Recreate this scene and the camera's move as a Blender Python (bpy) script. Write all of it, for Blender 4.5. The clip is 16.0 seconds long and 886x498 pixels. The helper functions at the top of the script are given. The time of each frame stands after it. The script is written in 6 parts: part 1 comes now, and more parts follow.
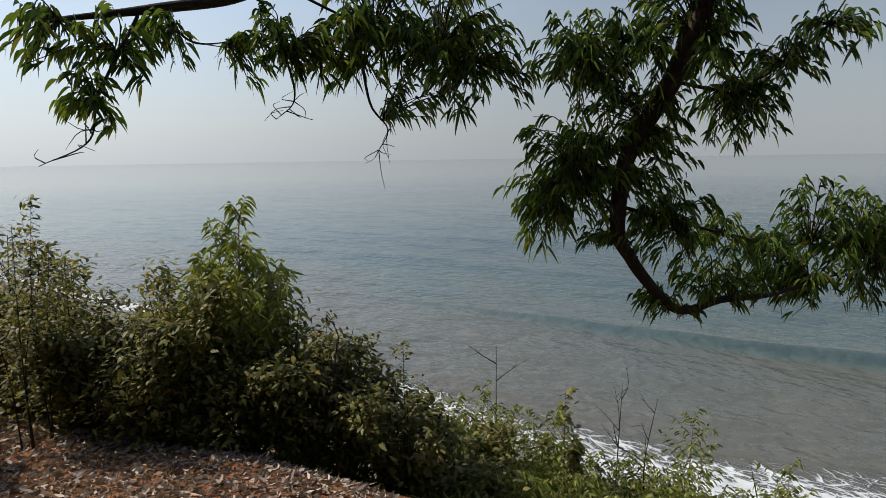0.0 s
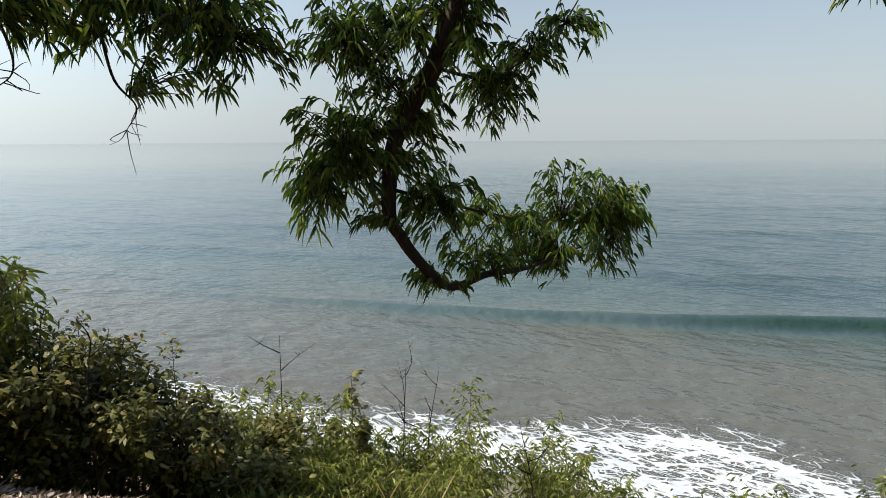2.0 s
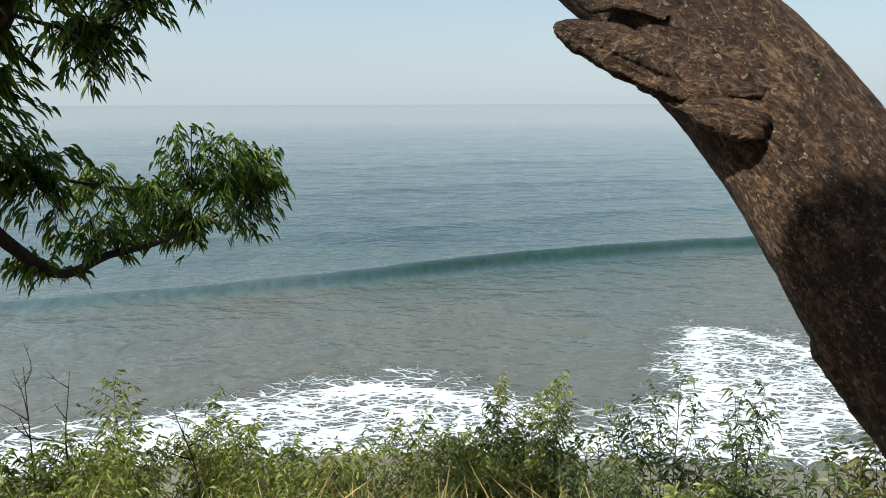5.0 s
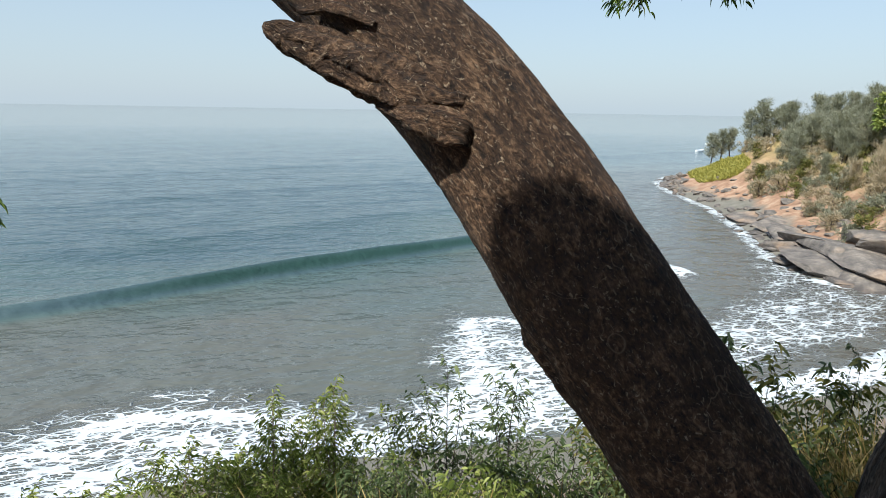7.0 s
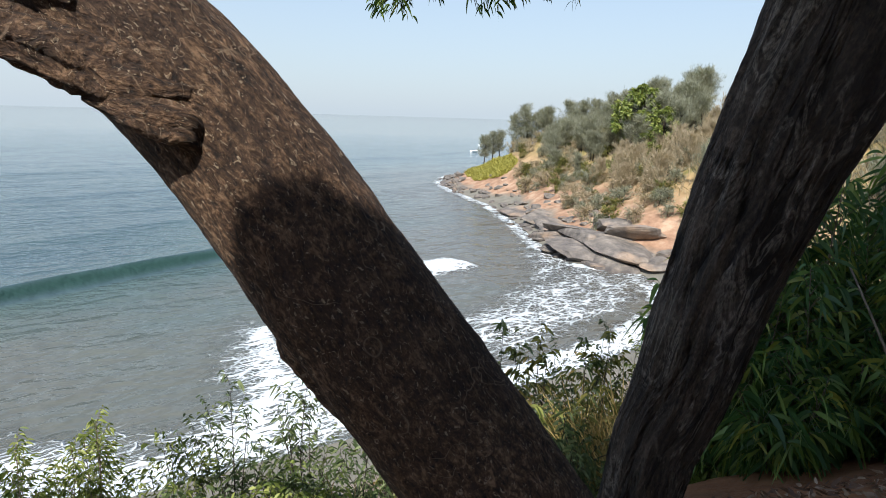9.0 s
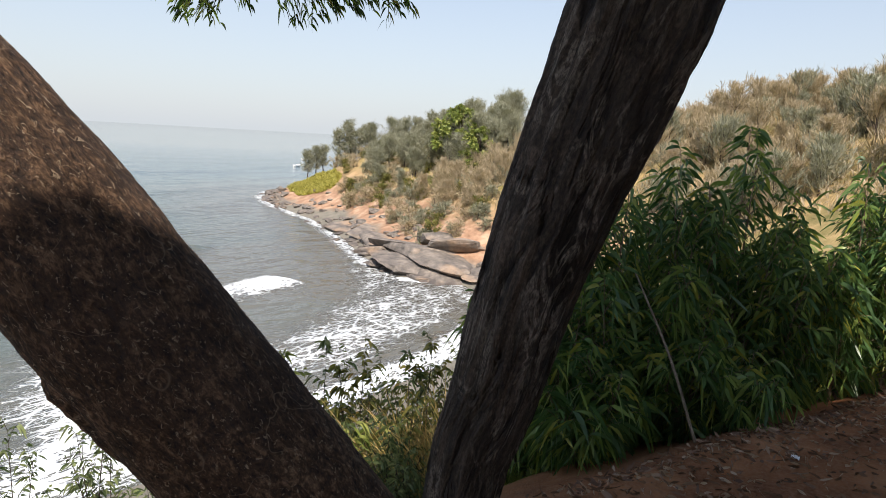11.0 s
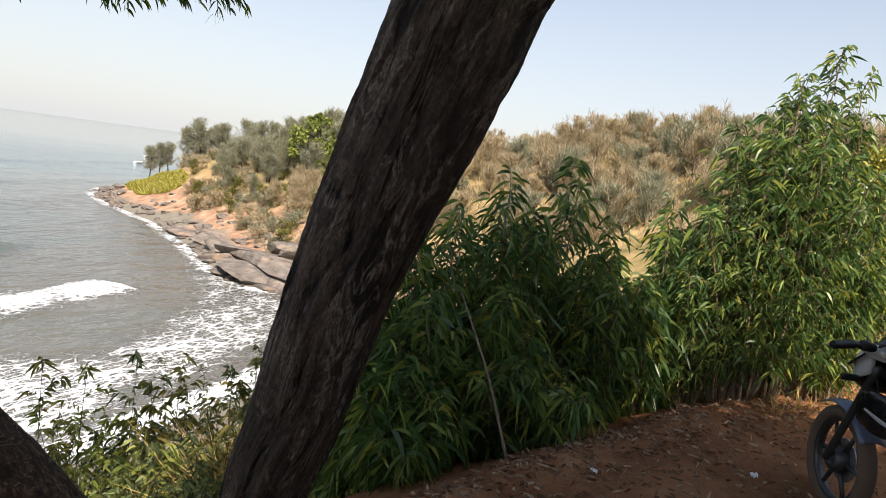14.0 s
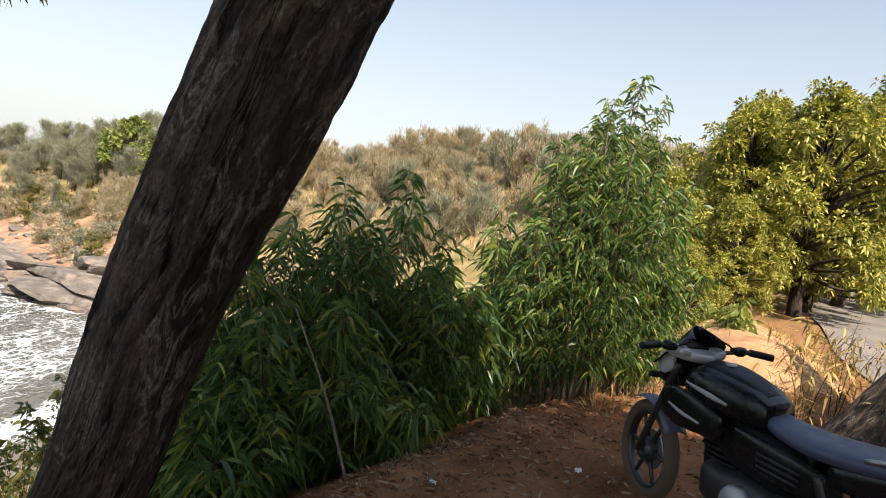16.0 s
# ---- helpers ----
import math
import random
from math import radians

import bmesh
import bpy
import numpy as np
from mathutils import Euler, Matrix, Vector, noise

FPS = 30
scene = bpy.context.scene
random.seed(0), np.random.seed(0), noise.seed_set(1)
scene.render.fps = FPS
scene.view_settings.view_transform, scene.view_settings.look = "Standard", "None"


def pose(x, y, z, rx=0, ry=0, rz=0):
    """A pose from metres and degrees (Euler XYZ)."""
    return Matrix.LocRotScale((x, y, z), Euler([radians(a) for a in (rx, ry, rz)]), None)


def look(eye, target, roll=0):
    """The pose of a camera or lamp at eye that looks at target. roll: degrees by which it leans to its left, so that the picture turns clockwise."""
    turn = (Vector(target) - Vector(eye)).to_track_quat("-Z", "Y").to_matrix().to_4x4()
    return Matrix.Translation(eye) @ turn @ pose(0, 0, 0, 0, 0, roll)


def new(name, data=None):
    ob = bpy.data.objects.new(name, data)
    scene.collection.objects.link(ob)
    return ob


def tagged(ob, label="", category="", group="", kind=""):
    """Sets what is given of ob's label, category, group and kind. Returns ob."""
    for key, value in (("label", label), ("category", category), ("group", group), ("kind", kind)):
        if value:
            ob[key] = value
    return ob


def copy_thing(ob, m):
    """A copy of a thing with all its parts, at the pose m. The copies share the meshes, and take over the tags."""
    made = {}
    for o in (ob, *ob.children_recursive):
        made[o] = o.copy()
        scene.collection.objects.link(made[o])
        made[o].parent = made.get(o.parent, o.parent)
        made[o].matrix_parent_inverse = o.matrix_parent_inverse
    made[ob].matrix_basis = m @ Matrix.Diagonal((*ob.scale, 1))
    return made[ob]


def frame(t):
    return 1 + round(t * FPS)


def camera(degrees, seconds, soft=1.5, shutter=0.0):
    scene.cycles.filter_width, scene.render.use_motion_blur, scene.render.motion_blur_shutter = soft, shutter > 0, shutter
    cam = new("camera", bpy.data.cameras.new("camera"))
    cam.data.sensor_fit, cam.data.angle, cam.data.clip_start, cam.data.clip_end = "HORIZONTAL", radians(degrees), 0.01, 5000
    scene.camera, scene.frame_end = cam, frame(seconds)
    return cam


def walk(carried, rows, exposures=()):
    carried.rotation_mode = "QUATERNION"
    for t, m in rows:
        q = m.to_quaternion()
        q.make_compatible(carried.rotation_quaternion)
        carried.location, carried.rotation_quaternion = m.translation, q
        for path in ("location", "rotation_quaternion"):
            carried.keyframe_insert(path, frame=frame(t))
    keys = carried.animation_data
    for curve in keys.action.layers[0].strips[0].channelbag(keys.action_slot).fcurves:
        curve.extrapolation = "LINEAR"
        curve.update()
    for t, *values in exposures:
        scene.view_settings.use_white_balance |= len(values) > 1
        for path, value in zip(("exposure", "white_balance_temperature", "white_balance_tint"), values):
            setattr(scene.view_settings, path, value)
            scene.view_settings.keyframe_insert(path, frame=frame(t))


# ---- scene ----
cam = camera(69.27, 16.0, soft=0.8)

# seconds, eye x, y, z in metres, yaw, pitch and roll in degrees
ROWS = [
    (0, -0.295, 0.073, 1.671, 48.54, -8.11, -0.87),
    (0.5, -0.289, 0.087, 1.663, 45.08, -8.35, -0.72),
    (1, -0.265, 0.129, 1.675, 39.49, -9.62, -0.68),
    (1.5, -0.235, 0.157, 1.663, 33.79, -9.72, -0.62),
    (2, -0.227, 0.163, 1.664, 30.14, -9.70, -0.34),
    (2.5, -0.221, 0.170, 1.658, 24.93, -9.97, -0.33),
    (3, -0.199, 0.191, 1.655, 20.22, -10.38, -0.47),
    (3.5, -0.182, 0.208, 1.659, 15.89, -11.38, -0.64),
    (4, -0.154, 0.222, 1.649, 11.44, -12.63, -1.05),
    (4.5, -0.123, 0.231, 1.651, 6.54, -13.11, -0.65),
    (5, -0.104, 0.232, 1.653, 0.21, -12.87, -0.12),
    (7.5, 0.028, 0.256, 1.653, -24.95, -12.30, 0.88),
    (8, 0.046, 0.252, 1.644, -30.31, -12.32, 0.64),
    (8.5, 0.066, 0.241, 1.641, -34.44, -12.07, 0.91),
    (9, 0.096, 0.273, 1.645, -38.82, -11.75, 1.67),
    (9.5, 0.105, 0.240, 1.643, -43.09, -11.41, 1.14),
    (10, 0.130, 0.266, 1.643, -47.39, -11.22, 1.95),
    (12.5, 0.147, 0.228, 1.647, -61.25, -8.17, 4.84),
    (13, 0.143, 0.172, 1.647, -62.93, -8.43, 6.06),
    (13.5, 0.179, 0.144, 1.654, -65.02, -8.10, 6.93),
    (14, 0.291, 0.149, 1.660, -67.30, -7.32, 7.78),
    (14.5, 0.360, 0.131, 1.666, -68.75, -6.10, 8.76),
    (15, 0.367, 0.148, 1.667, -73.01, -6.35, 7.50),
    (15.5, 0.366, 0.160, 1.667, -79.67, -5.48, 7.81),
    (16, 0.344, 0.171, 1.673, -81.72, -4.32, 8.41),
]


def heading(yaw, pitch):
    a, b = radians(yaw), radians(pitch)
    return Vector((-math.sin(a) * math.cos(b), math.cos(a) * math.cos(b), math.sin(b)))


walk(cam, [(t, look((x, y, z), Vector((x, y, z)) + heading(yaw, pitch), roll)) for t, x, y, z, yaw, pitch, roll in ROWS],
     exposures=[(0, -0.06, 6450, 11), (1.5, 0.35, 6400, 9), (3, 0.56, 6450, 6), (5, 0.6, 6100, 4), (8, 0.68, 5850, 6), (10, 0.77, 6200, 11), (13, 0.88, 6950, 15), (16, 1.08, 7000, 13)])

# ---- light: a hazy morning sky and one sun, behind and to the left of the sea view ----
SUN_YAW, SUN_UP = 127.0, 48.0
world = bpy.data.worlds.new("sky")
scene.world = world
world.use_nodes = True
wn = world.node_tree
sky = wn.nodes.new("ShaderNodeTexSky")
sky.sky_type, sky.sun_disc = "NISHITA", False
sky.sun_elevation, sky.sun_rotation = radians(SUN_UP), radians(-SUN_YAW)
sky.air_density, sky.dust_density, sky.ozone_density, sky.altitude = 1.0, 1.0, 1.0, 0
# sea haze: the sky pales evenly all round towards the horizon
coord = wn.nodes.new("ShaderNodeTexCoord")
split = wn.nodes.new("ShaderNodeSeparateXYZ")
wn.links.new(coord.outputs["Generated"], split.inputs[0])
pale = wn.nodes.new("ShaderNodeMapRange")
for key, value in (("From Min", 0.0), ("From Max", 0.45), ("To Min", 0.9), ("To Max", 0.12)):
    pale.inputs[key].default_value = value
wn.links.new(split.outputs["Z"], pale.inputs["Value"])
haze = wn.nodes.new("ShaderNodeMix")
haze.data_type = "RGBA"
haze.inputs[7].default_value = (3.9, 4.25, 4.5, 1)
wn.links.new(pale.outputs[0], haze.inputs["Factor"])
wn.links.new(sky.outputs["Color"], haze.inputs[6])
# the haze scatters forward: brighter round the sun, dimmest at right angles to it
toward = wn.nodes.new("ShaderNodeVectorMath")
toward.operation = "DOT_PRODUCT"
toward.inputs[1].default_value = heading(SUN_YAW, SUN_UP)
wn.links.new(coord.outputs["Generated"], toward.inputs[0])
glow = wn.nodes.new("ShaderNodeMapRange")
glow.interpolation_type = "SMOOTHSTEP"
for key, value in (("From Min", 0.0), ("From Max", 0.65), ("To Min", 1.0), ("To Max", 1.75)):
    glow.inputs[key].default_value = value
wn.links.new(toward.outputs["Value"], glow.inputs["Value"])
aureole = wn.nodes.new("ShaderNodeVectorMath")
aureole.operation = "SCALE"
wn.links.new(haze.outputs[2], aureole.inputs[0])
wn.links.new(glow.outputs[0], aureole.inputs["Scale"])
wn.links.new(aureole.outputs[0], wn.nodes["Background"].inputs["Color"])
wn.nodes["Background"].inputs["Strength"].default_value = 0.1
sun = new("sun", bpy.data.lights.new("sun", "SUN"))
sun.data.energy, sun.data.angle, sun.data.color = 5.0, radians(0.6), (1.0, 0.93, 0.82)
sun.matrix_world = look((-40, -10, 60), Vector((-40, -10, 60)) - heading(SUN_YAW, SUN_UP))

# ---- materials ----
SEA = -12.35


class Nodes:
    """A small writer of node trees."""

    def __init__(self, name):
        self.mat = bpy.data.materials.new(name)
        self.mat.use_nodes = True
        self.tree = self.mat.node_tree
        self.bsdf = self.tree.nodes["Principled BSDF"]
        self.out = self.tree.nodes["Material Output"]

    def add(self, kind, **values):
        n = self.tree.nodes.new(kind)
        for key, value in values.items():
            n.inputs[key.replace("_", " ")].default_value = value
        return n

    def link(self, a, b):
        self.tree.links.new(a, b)

    def noise(self, scale, detail=4.0, rough=0.55, stretch=None, coords="Object", warp=0.0):
        tc = self.tree.nodes.new("ShaderNodeTexCoord")
        src = tc.outputs[coords]
        if stretch:
            mp = self.tree.nodes.new("ShaderNodeMapping")
            mp.inputs["Scale"].default_value = stretch
            self.link(src, mp.inputs["Vector"])
            src = mp.outputs["Vector"]
        n = self.add("ShaderNodeTexNoise", Scale=scale, Detail=detail, Roughness=rough, Distortion=warp)
        self.link(src, n.inputs["Vector"])
        return n.outputs["Fac"]

    def ramp(self, fac, *stops):
        n = self.tree.nodes.new("ShaderNodeValToRGB")
        while len(n.color_ramp.elements) < len(stops):
            n.color_ramp.elements.new(0.5)
        for e, (pos, col) in zip(n.color_ramp.elements, stops):
            e.position = pos
            e.color = (*col, 1) if not isinstance(col, (int, float)) else (col, col, col, 1)
        self.link(fac, n.inputs["Fac"])
        return n.outputs["Color"]

    def mix(self, fac, a, b, mode="MIX"):
        n = self.tree.nodes.new("ShaderNodeMix")
        n.data_type, n.blend_type = "RGBA", mode
        for value, slot in ((fac, n.inputs["Factor"]), (a, n.inputs[6]), (b, n.inputs[7])):
            if isinstance(value, tuple):
                slot.default_value = (*value, 1)
            elif isinstance(value, (int, float)):
                slot.default_value = value
            else:
                self.link(value, slot)
        return n.outputs[2]

    def math(self, op, a, b=0.0, clamp=False):
        n = self.tree.nodes.new("ShaderNodeMath")
        n.operation, n.use_clamp = op, clamp
        for value, slot in ((a, n.inputs[0]), (b, n.inputs[1])):
            if isinstance(value, (int, float)):
                slot.default_value = value
            else:
                self.link(value, slot)
        return n.outputs[0]

    def bump(self, height, strength, distance):
        n = self.add("ShaderNodeBump", Strength=strength, Distance=distance)
        self.link(height, n.inputs["Height"])
        self.link(n.outputs["Normal"], self.bsdf.inputs["Normal"])
        return n

    def set(self, color=None, rough=None, metal=None, spec=None):
        for value, key in ((color, "Base Color"), (rough, "Roughness"), (metal, "Metallic"), (spec, "Specular IOR Level")):
            if value is None:
                continue
            if isinstance(value, tuple):
                self.bsdf.inputs[key].default_value = (*value, 1)
            elif isinstance(value, (int, float)):
                self.bsdf.inputs[key].default_value = value
            else:
                self.link(value, self.bsdf.inputs[key])
        return self.mat


def leaf_material(name, dark, mid, light, clear=0.4, rough=0.42, odd=None):
    """Leaves: each island its own tone, thin enough for the sun to shine through."""
    n = Nodes(name)
    geo = n.tree.nodes.new("ShaderNodeNewGeometry")
    info = n.tree.nodes.new("ShaderNodeObjectInfo")
    rnd = n.math("FRACT", n.math("ADD", geo.outputs["Random Per Island"], info.outputs["Random"]))
    stops = [(0.0, dark), (0.45, mid), (0.88, light)]
    if odd:
        stops += [(0.93, light), (0.96, odd)]
    col = n.ramp(rnd, *stops)
    col = n.mix(n.math("MULTIPLY", n.noise(1.3, 2.0), 0.55), col, mid)
    n.set(col, rough, spec=0.32)
    tr = n.tree.nodes.new("ShaderNodeBsdfTranslucent")
    n.link(n.mix(1.0, col, (1.0, 1.0, 0.55), "MULTIPLY"), tr.inputs["Color"])
    mx = n.add("ShaderNodeMixShader", Fac=clear)
    n.link(n.bsdf.outputs[0], mx.inputs[1])
    n.link(tr.outputs[0], mx.inputs[2])
    n.link(mx.outputs[0], n.out.inputs["Surface"])
    return n.mat


def plain_material(name, color, rough=0.5, metal=0.0, wear=0.25, scale=30.0, spec=0.5):
    n = Nodes(name)
    dust = n.ramp(n.noise(scale, 5.0), (0.35, 0.0), (0.75, 1.0))
    dull = tuple(c * 0.6 + 0.05 * min(1, 0.3 + 3 * max(color)) for c in color)
    n.set(n.mix(n.math("MULTIPLY", dust, wear), color, dull), rough, metal, spec)
    n.set(rough=n.math("ADD", rough, n.math("MULTIPLY", dust, wear * 0.6), True))
    return n.mat


def bark_material(name, dark, mid, light, scale=1.0, relief=0.02, cracks=0.6):
    n = Nodes(name)
    grain = n.noise(75 * scale, 6.0, 0.7, (1, 0.22, 1), "UV", 0.4)
    flake = n.noise(24 * scale, 5.0, 0.62, (1, 0.25, 1), "UV", 0.7)
    furrow = n.noise(15 * scale, 6.0, 0.6, (1, 0.2, 1), "UV", 0.9)
    crack = n.ramp(n.math("ABSOLUTE", n.math("SUBTRACT", furrow, 0.5)), (0.0, 0.0), (0.1, 1.0))
    big = n.noise(2.6, 4.0)
    col = n.ramp(n.math("ADD", n.math("MULTIPLY", grain, 0.6), n.math("MULTIPLY", flake, 0.4)), (0.34, dark), (0.5, mid), (0.66, light))
    col = n.mix(n.ramp(big, (0.42, 0.0), (0.7, 0.55)), col, dark)
    col = n.mix(n.math("MULTIPLY", n.math("SUBTRACT", 1.0, crack), cracks), col, tuple(c * 0.5 for c in dark))
    ridge = n.ramp(n.math("ABSOLUTE", n.math("SUBTRACT", furrow, 0.5)), (0.1, 0.0), (0.2, 0.6))
    col = n.mix(n.math("MULTIPLY", ridge, n.ramp(flake, (0.4, 0.0), (0.6, 1.0))), col, light)
    specks = n.ramp(n.noise(130 * scale, 2.0, 0.6, (1, 0.35, 1), "UV"), (0.68, 0.0), (0.73, 0.8))
    col = n.mix(specks, col, tuple(min(1, c * 2.4) for c in light))
    n.set(col, 0.85, spec=0.3)
    n.bump(n.math("ADD", n.math("MULTIPLY", grain, 0.7), n.math("ADD", flake, n.math("MULTIPLY", crack, 0.8))), 1.0, relief)
    return n.mat


ACACIA_LEAF = leaf_material("acacia_leaf", (0.02, 0.045, 0.012), (0.058, 0.105, 0.021), (0.24, 0.32, 0.055), 0.42, 0.34, odd=(0.3, 0.26, 0.05))
SAPLING_LEAF = leaf_material("sapling_leaf", (0.03, 0.075, 0.028), (0.078, 0.145, 0.045), (0.27, 0.34, 0.08), 0.4, 0.36, odd=(0.4, 0.36, 0.06))
SHRUB_LEAF = leaf_material("shrub_leaf", (0.055, 0.066, 0.02), (0.13, 0.135, 0.035), (0.3, 0.26, 0.08), 0.42, 0.55, odd=(0.34, 0.22, 0.08))
BRIGHT_LEAF = leaf_material("bright_leaf", (0.065, 0.095, 0.024), (0.17, 0.21, 0.045), (0.46, 0.47, 0.15), 0.42)
DARK_LEAF = leaf_material("dark_leaf", (0.035, 0.056, 0.022), (0.085, 0.115, 0.045), (0.24, 0.27, 0.12), 0.35)
DRY_GRASS = leaf_material("dry_grass", (0.16, 0.11, 0.035), (0.36, 0.25, 0.09), (0.55, 0.42, 0.17), 0.4, 0.6)
GREEN_GRASS = leaf_material("green_grass", (0.06, 0.08, 0.02), (0.14, 0.16, 0.04), (0.3, 0.28, 0.08), 0.4, 0.6)
PALE_LITTER = leaf_material("pale_litter", (0.09, 0.058, 0.045), (0.28, 0.21, 0.165), (0.6, 0.52, 0.45), 0.1, 0.6)
YELLOW_GRASS = leaf_material("yellow_grass", (0.16, 0.16, 0.03), (0.3, 0.27, 0.055), (0.45, 0.4, 0.1), 0.4, 0.6)
LITTER_LEAF = leaf_material("litter_leaf", (0.06, 0.028, 0.014), (0.16, 0.085, 0.045), (0.42, 0.3, 0.2), 0.1, 0.6)
# grey needles and dry scrub: plant colours with distance haze painted in, paler and duller
NEEDLE_GREY_HAZED = leaf_material("casuarina_needles_hazed", (0.12, 0.13, 0.09), (0.22, 0.22, 0.155), (0.36, 0.34, 0.25), 0.4, 0.7)
NEEDLE_DRY_HAZED = leaf_material("dry_scrub_hazed", (0.25, 0.2, 0.13), (0.35, 0.28, 0.185), (0.44, 0.355, 0.24), 0.4, 0.7)
MANGO_LEAF = leaf_material("mango_leaf", (0.05, 0.068, 0.014), (0.22, 0.225, 0.04), (0.55, 0.475, 0.1), 0.24, 0.45)


def flaky_bark():
    """Fine crumbly bark: small fibrous flakes, pale chips, thin scratches and darker weathered zones."""
    n = Nodes("acacia_bark")
    fine = n.noise(150, 7.0, 0.72, (1, 0.5, 1), "UV", 0.3)
    flake = n.noise(48, 6.0, 0.7, (1, 0.42, 1), "UV", 0.5)
    lump = n.noise(13, 5.0, 0.6, (1, 0.5, 1), "UV", 0.3)
    patch = n.noise(3.2, 5.0, 0.6)
    tone = n.math("ADD", n.math("MULTIPLY", fine, 0.5), n.math("MULTIPLY", flake, 0.5))
    col = n.ramp(tone, (0.4, (0.014, 0.008, 0.005)), (0.51, (0.115, 0.061, 0.031)), (0.62, (0.43, 0.255, 0.14)))
    col = n.mix(n.ramp(patch, (0.4, 0.0), (0.66, 0.6)), col, (0.045, 0.025, 0.016))
    chips = n.ramp(n.noise(120, 4.0, 0.65, (1, 0.6, 1), "UV", 1.2), (0.6, 0.0), (0.65, 0.75))
    col = n.mix(chips, col, (0.58, 0.43, 0.28))
    line = n.math("ABSOLUTE", n.math("SUBTRACT", n.noise(9, 2.0, 0.4, (1, 0.7, 1), "UV", 1.2), 0.5))
    scratch = n.math("MULTIPLY", n.ramp(line, (0.0, 1.0), (0.006, 0.0)), n.ramp(n.noise(7, 2.0), (0.5, 0.0), (0.58, 0.8)))
    col = n.mix(scratch, col, (0.36, 0.25, 0.16))
    n.set(col, 0.82, spec=0.35)
    high = n.math("ADD", n.math("ADD", n.math("MULTIPLY", fine, 0.55), flake), n.math("ADD", n.math("MULTIPLY", lump, 1.5), n.math("MULTIPLY", chips, 0.15)))
    n.bump(high, 1.0, 0.06)
    return n.mat


def furrowed_bark():
    """Dark bark in long plates: deep furrows, and here and there pale winding ridges worn bare."""
    n = Nodes("furrowed_bark")
    fine = n.noise(120, 7.0, 0.7, (1, 0.35, 1), "UV", 0.3)
    plate = n.noise(26, 5.0, 0.6, (1, 0.16, 1), "UV", 0.8)
    fold = n.noise(9, 4.0, 0.55, (1, 0.2, 1), "UV", 1.0)
    patch = n.noise(2.4, 4.0, 0.6)
    tone = n.math("ADD", n.math("MULTIPLY", fine, 0.45), n.math("MULTIPLY", plate, 0.55))
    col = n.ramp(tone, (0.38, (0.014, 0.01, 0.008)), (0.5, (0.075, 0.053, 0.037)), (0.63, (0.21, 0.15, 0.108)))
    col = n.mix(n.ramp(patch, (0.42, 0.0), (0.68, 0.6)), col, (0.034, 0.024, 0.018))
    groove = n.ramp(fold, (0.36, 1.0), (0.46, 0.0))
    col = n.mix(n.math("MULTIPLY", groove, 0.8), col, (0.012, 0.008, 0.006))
    vein = n.ramp(n.math("ABSOLUTE", n.math("SUBTRACT", n.noise(13, 5.0, 0.6, (1, 0.22, 1), "UV", 1.4), 0.52)), (0.0, 1.0), (0.06, 0.0))
    bare = n.math("MULTIPLY", vein, n.ramp(n.noise(6, 4.0, 0.6, (1, 0.3, 1), "UV", 0.4), (0.47, 0.0), (0.56, 1.0)))
    bare = n.math("MULTIPLY", bare, n.ramp(fine, (0.4, 0.25), (0.6, 1.0)))
    col = n.mix(bare, col, (0.5, 0.4, 0.31))
    n.set(col, 0.8, spec=0.3)
    high = n.math("ADD", n.math("ADD", n.math("MULTIPLY", fine, 0.35), plate), n.math("ADD", n.math("MULTIPLY", bare, 0.35), n.math("MULTIPLY", n.math("SUBTRACT", 1.0, groove), 0.9)))
    n.bump(high, 1.0, 0.09)
    return n.mat


BARK_RED = flaky_bark()
BARK_GREY = furrowed_bark()
BARK_TWIG = bark_material("twig_bark", (0.018, 0.013, 0.01), (0.05, 0.035, 0.025), (0.1, 0.07, 0.05), 2.0, 0.004)
BARK_PALE = bark_material("pale_bark", (0.14, 0.1, 0.065), (0.27, 0.2, 0.13), (0.4, 0.31, 0.22), 2.0, 0.004)


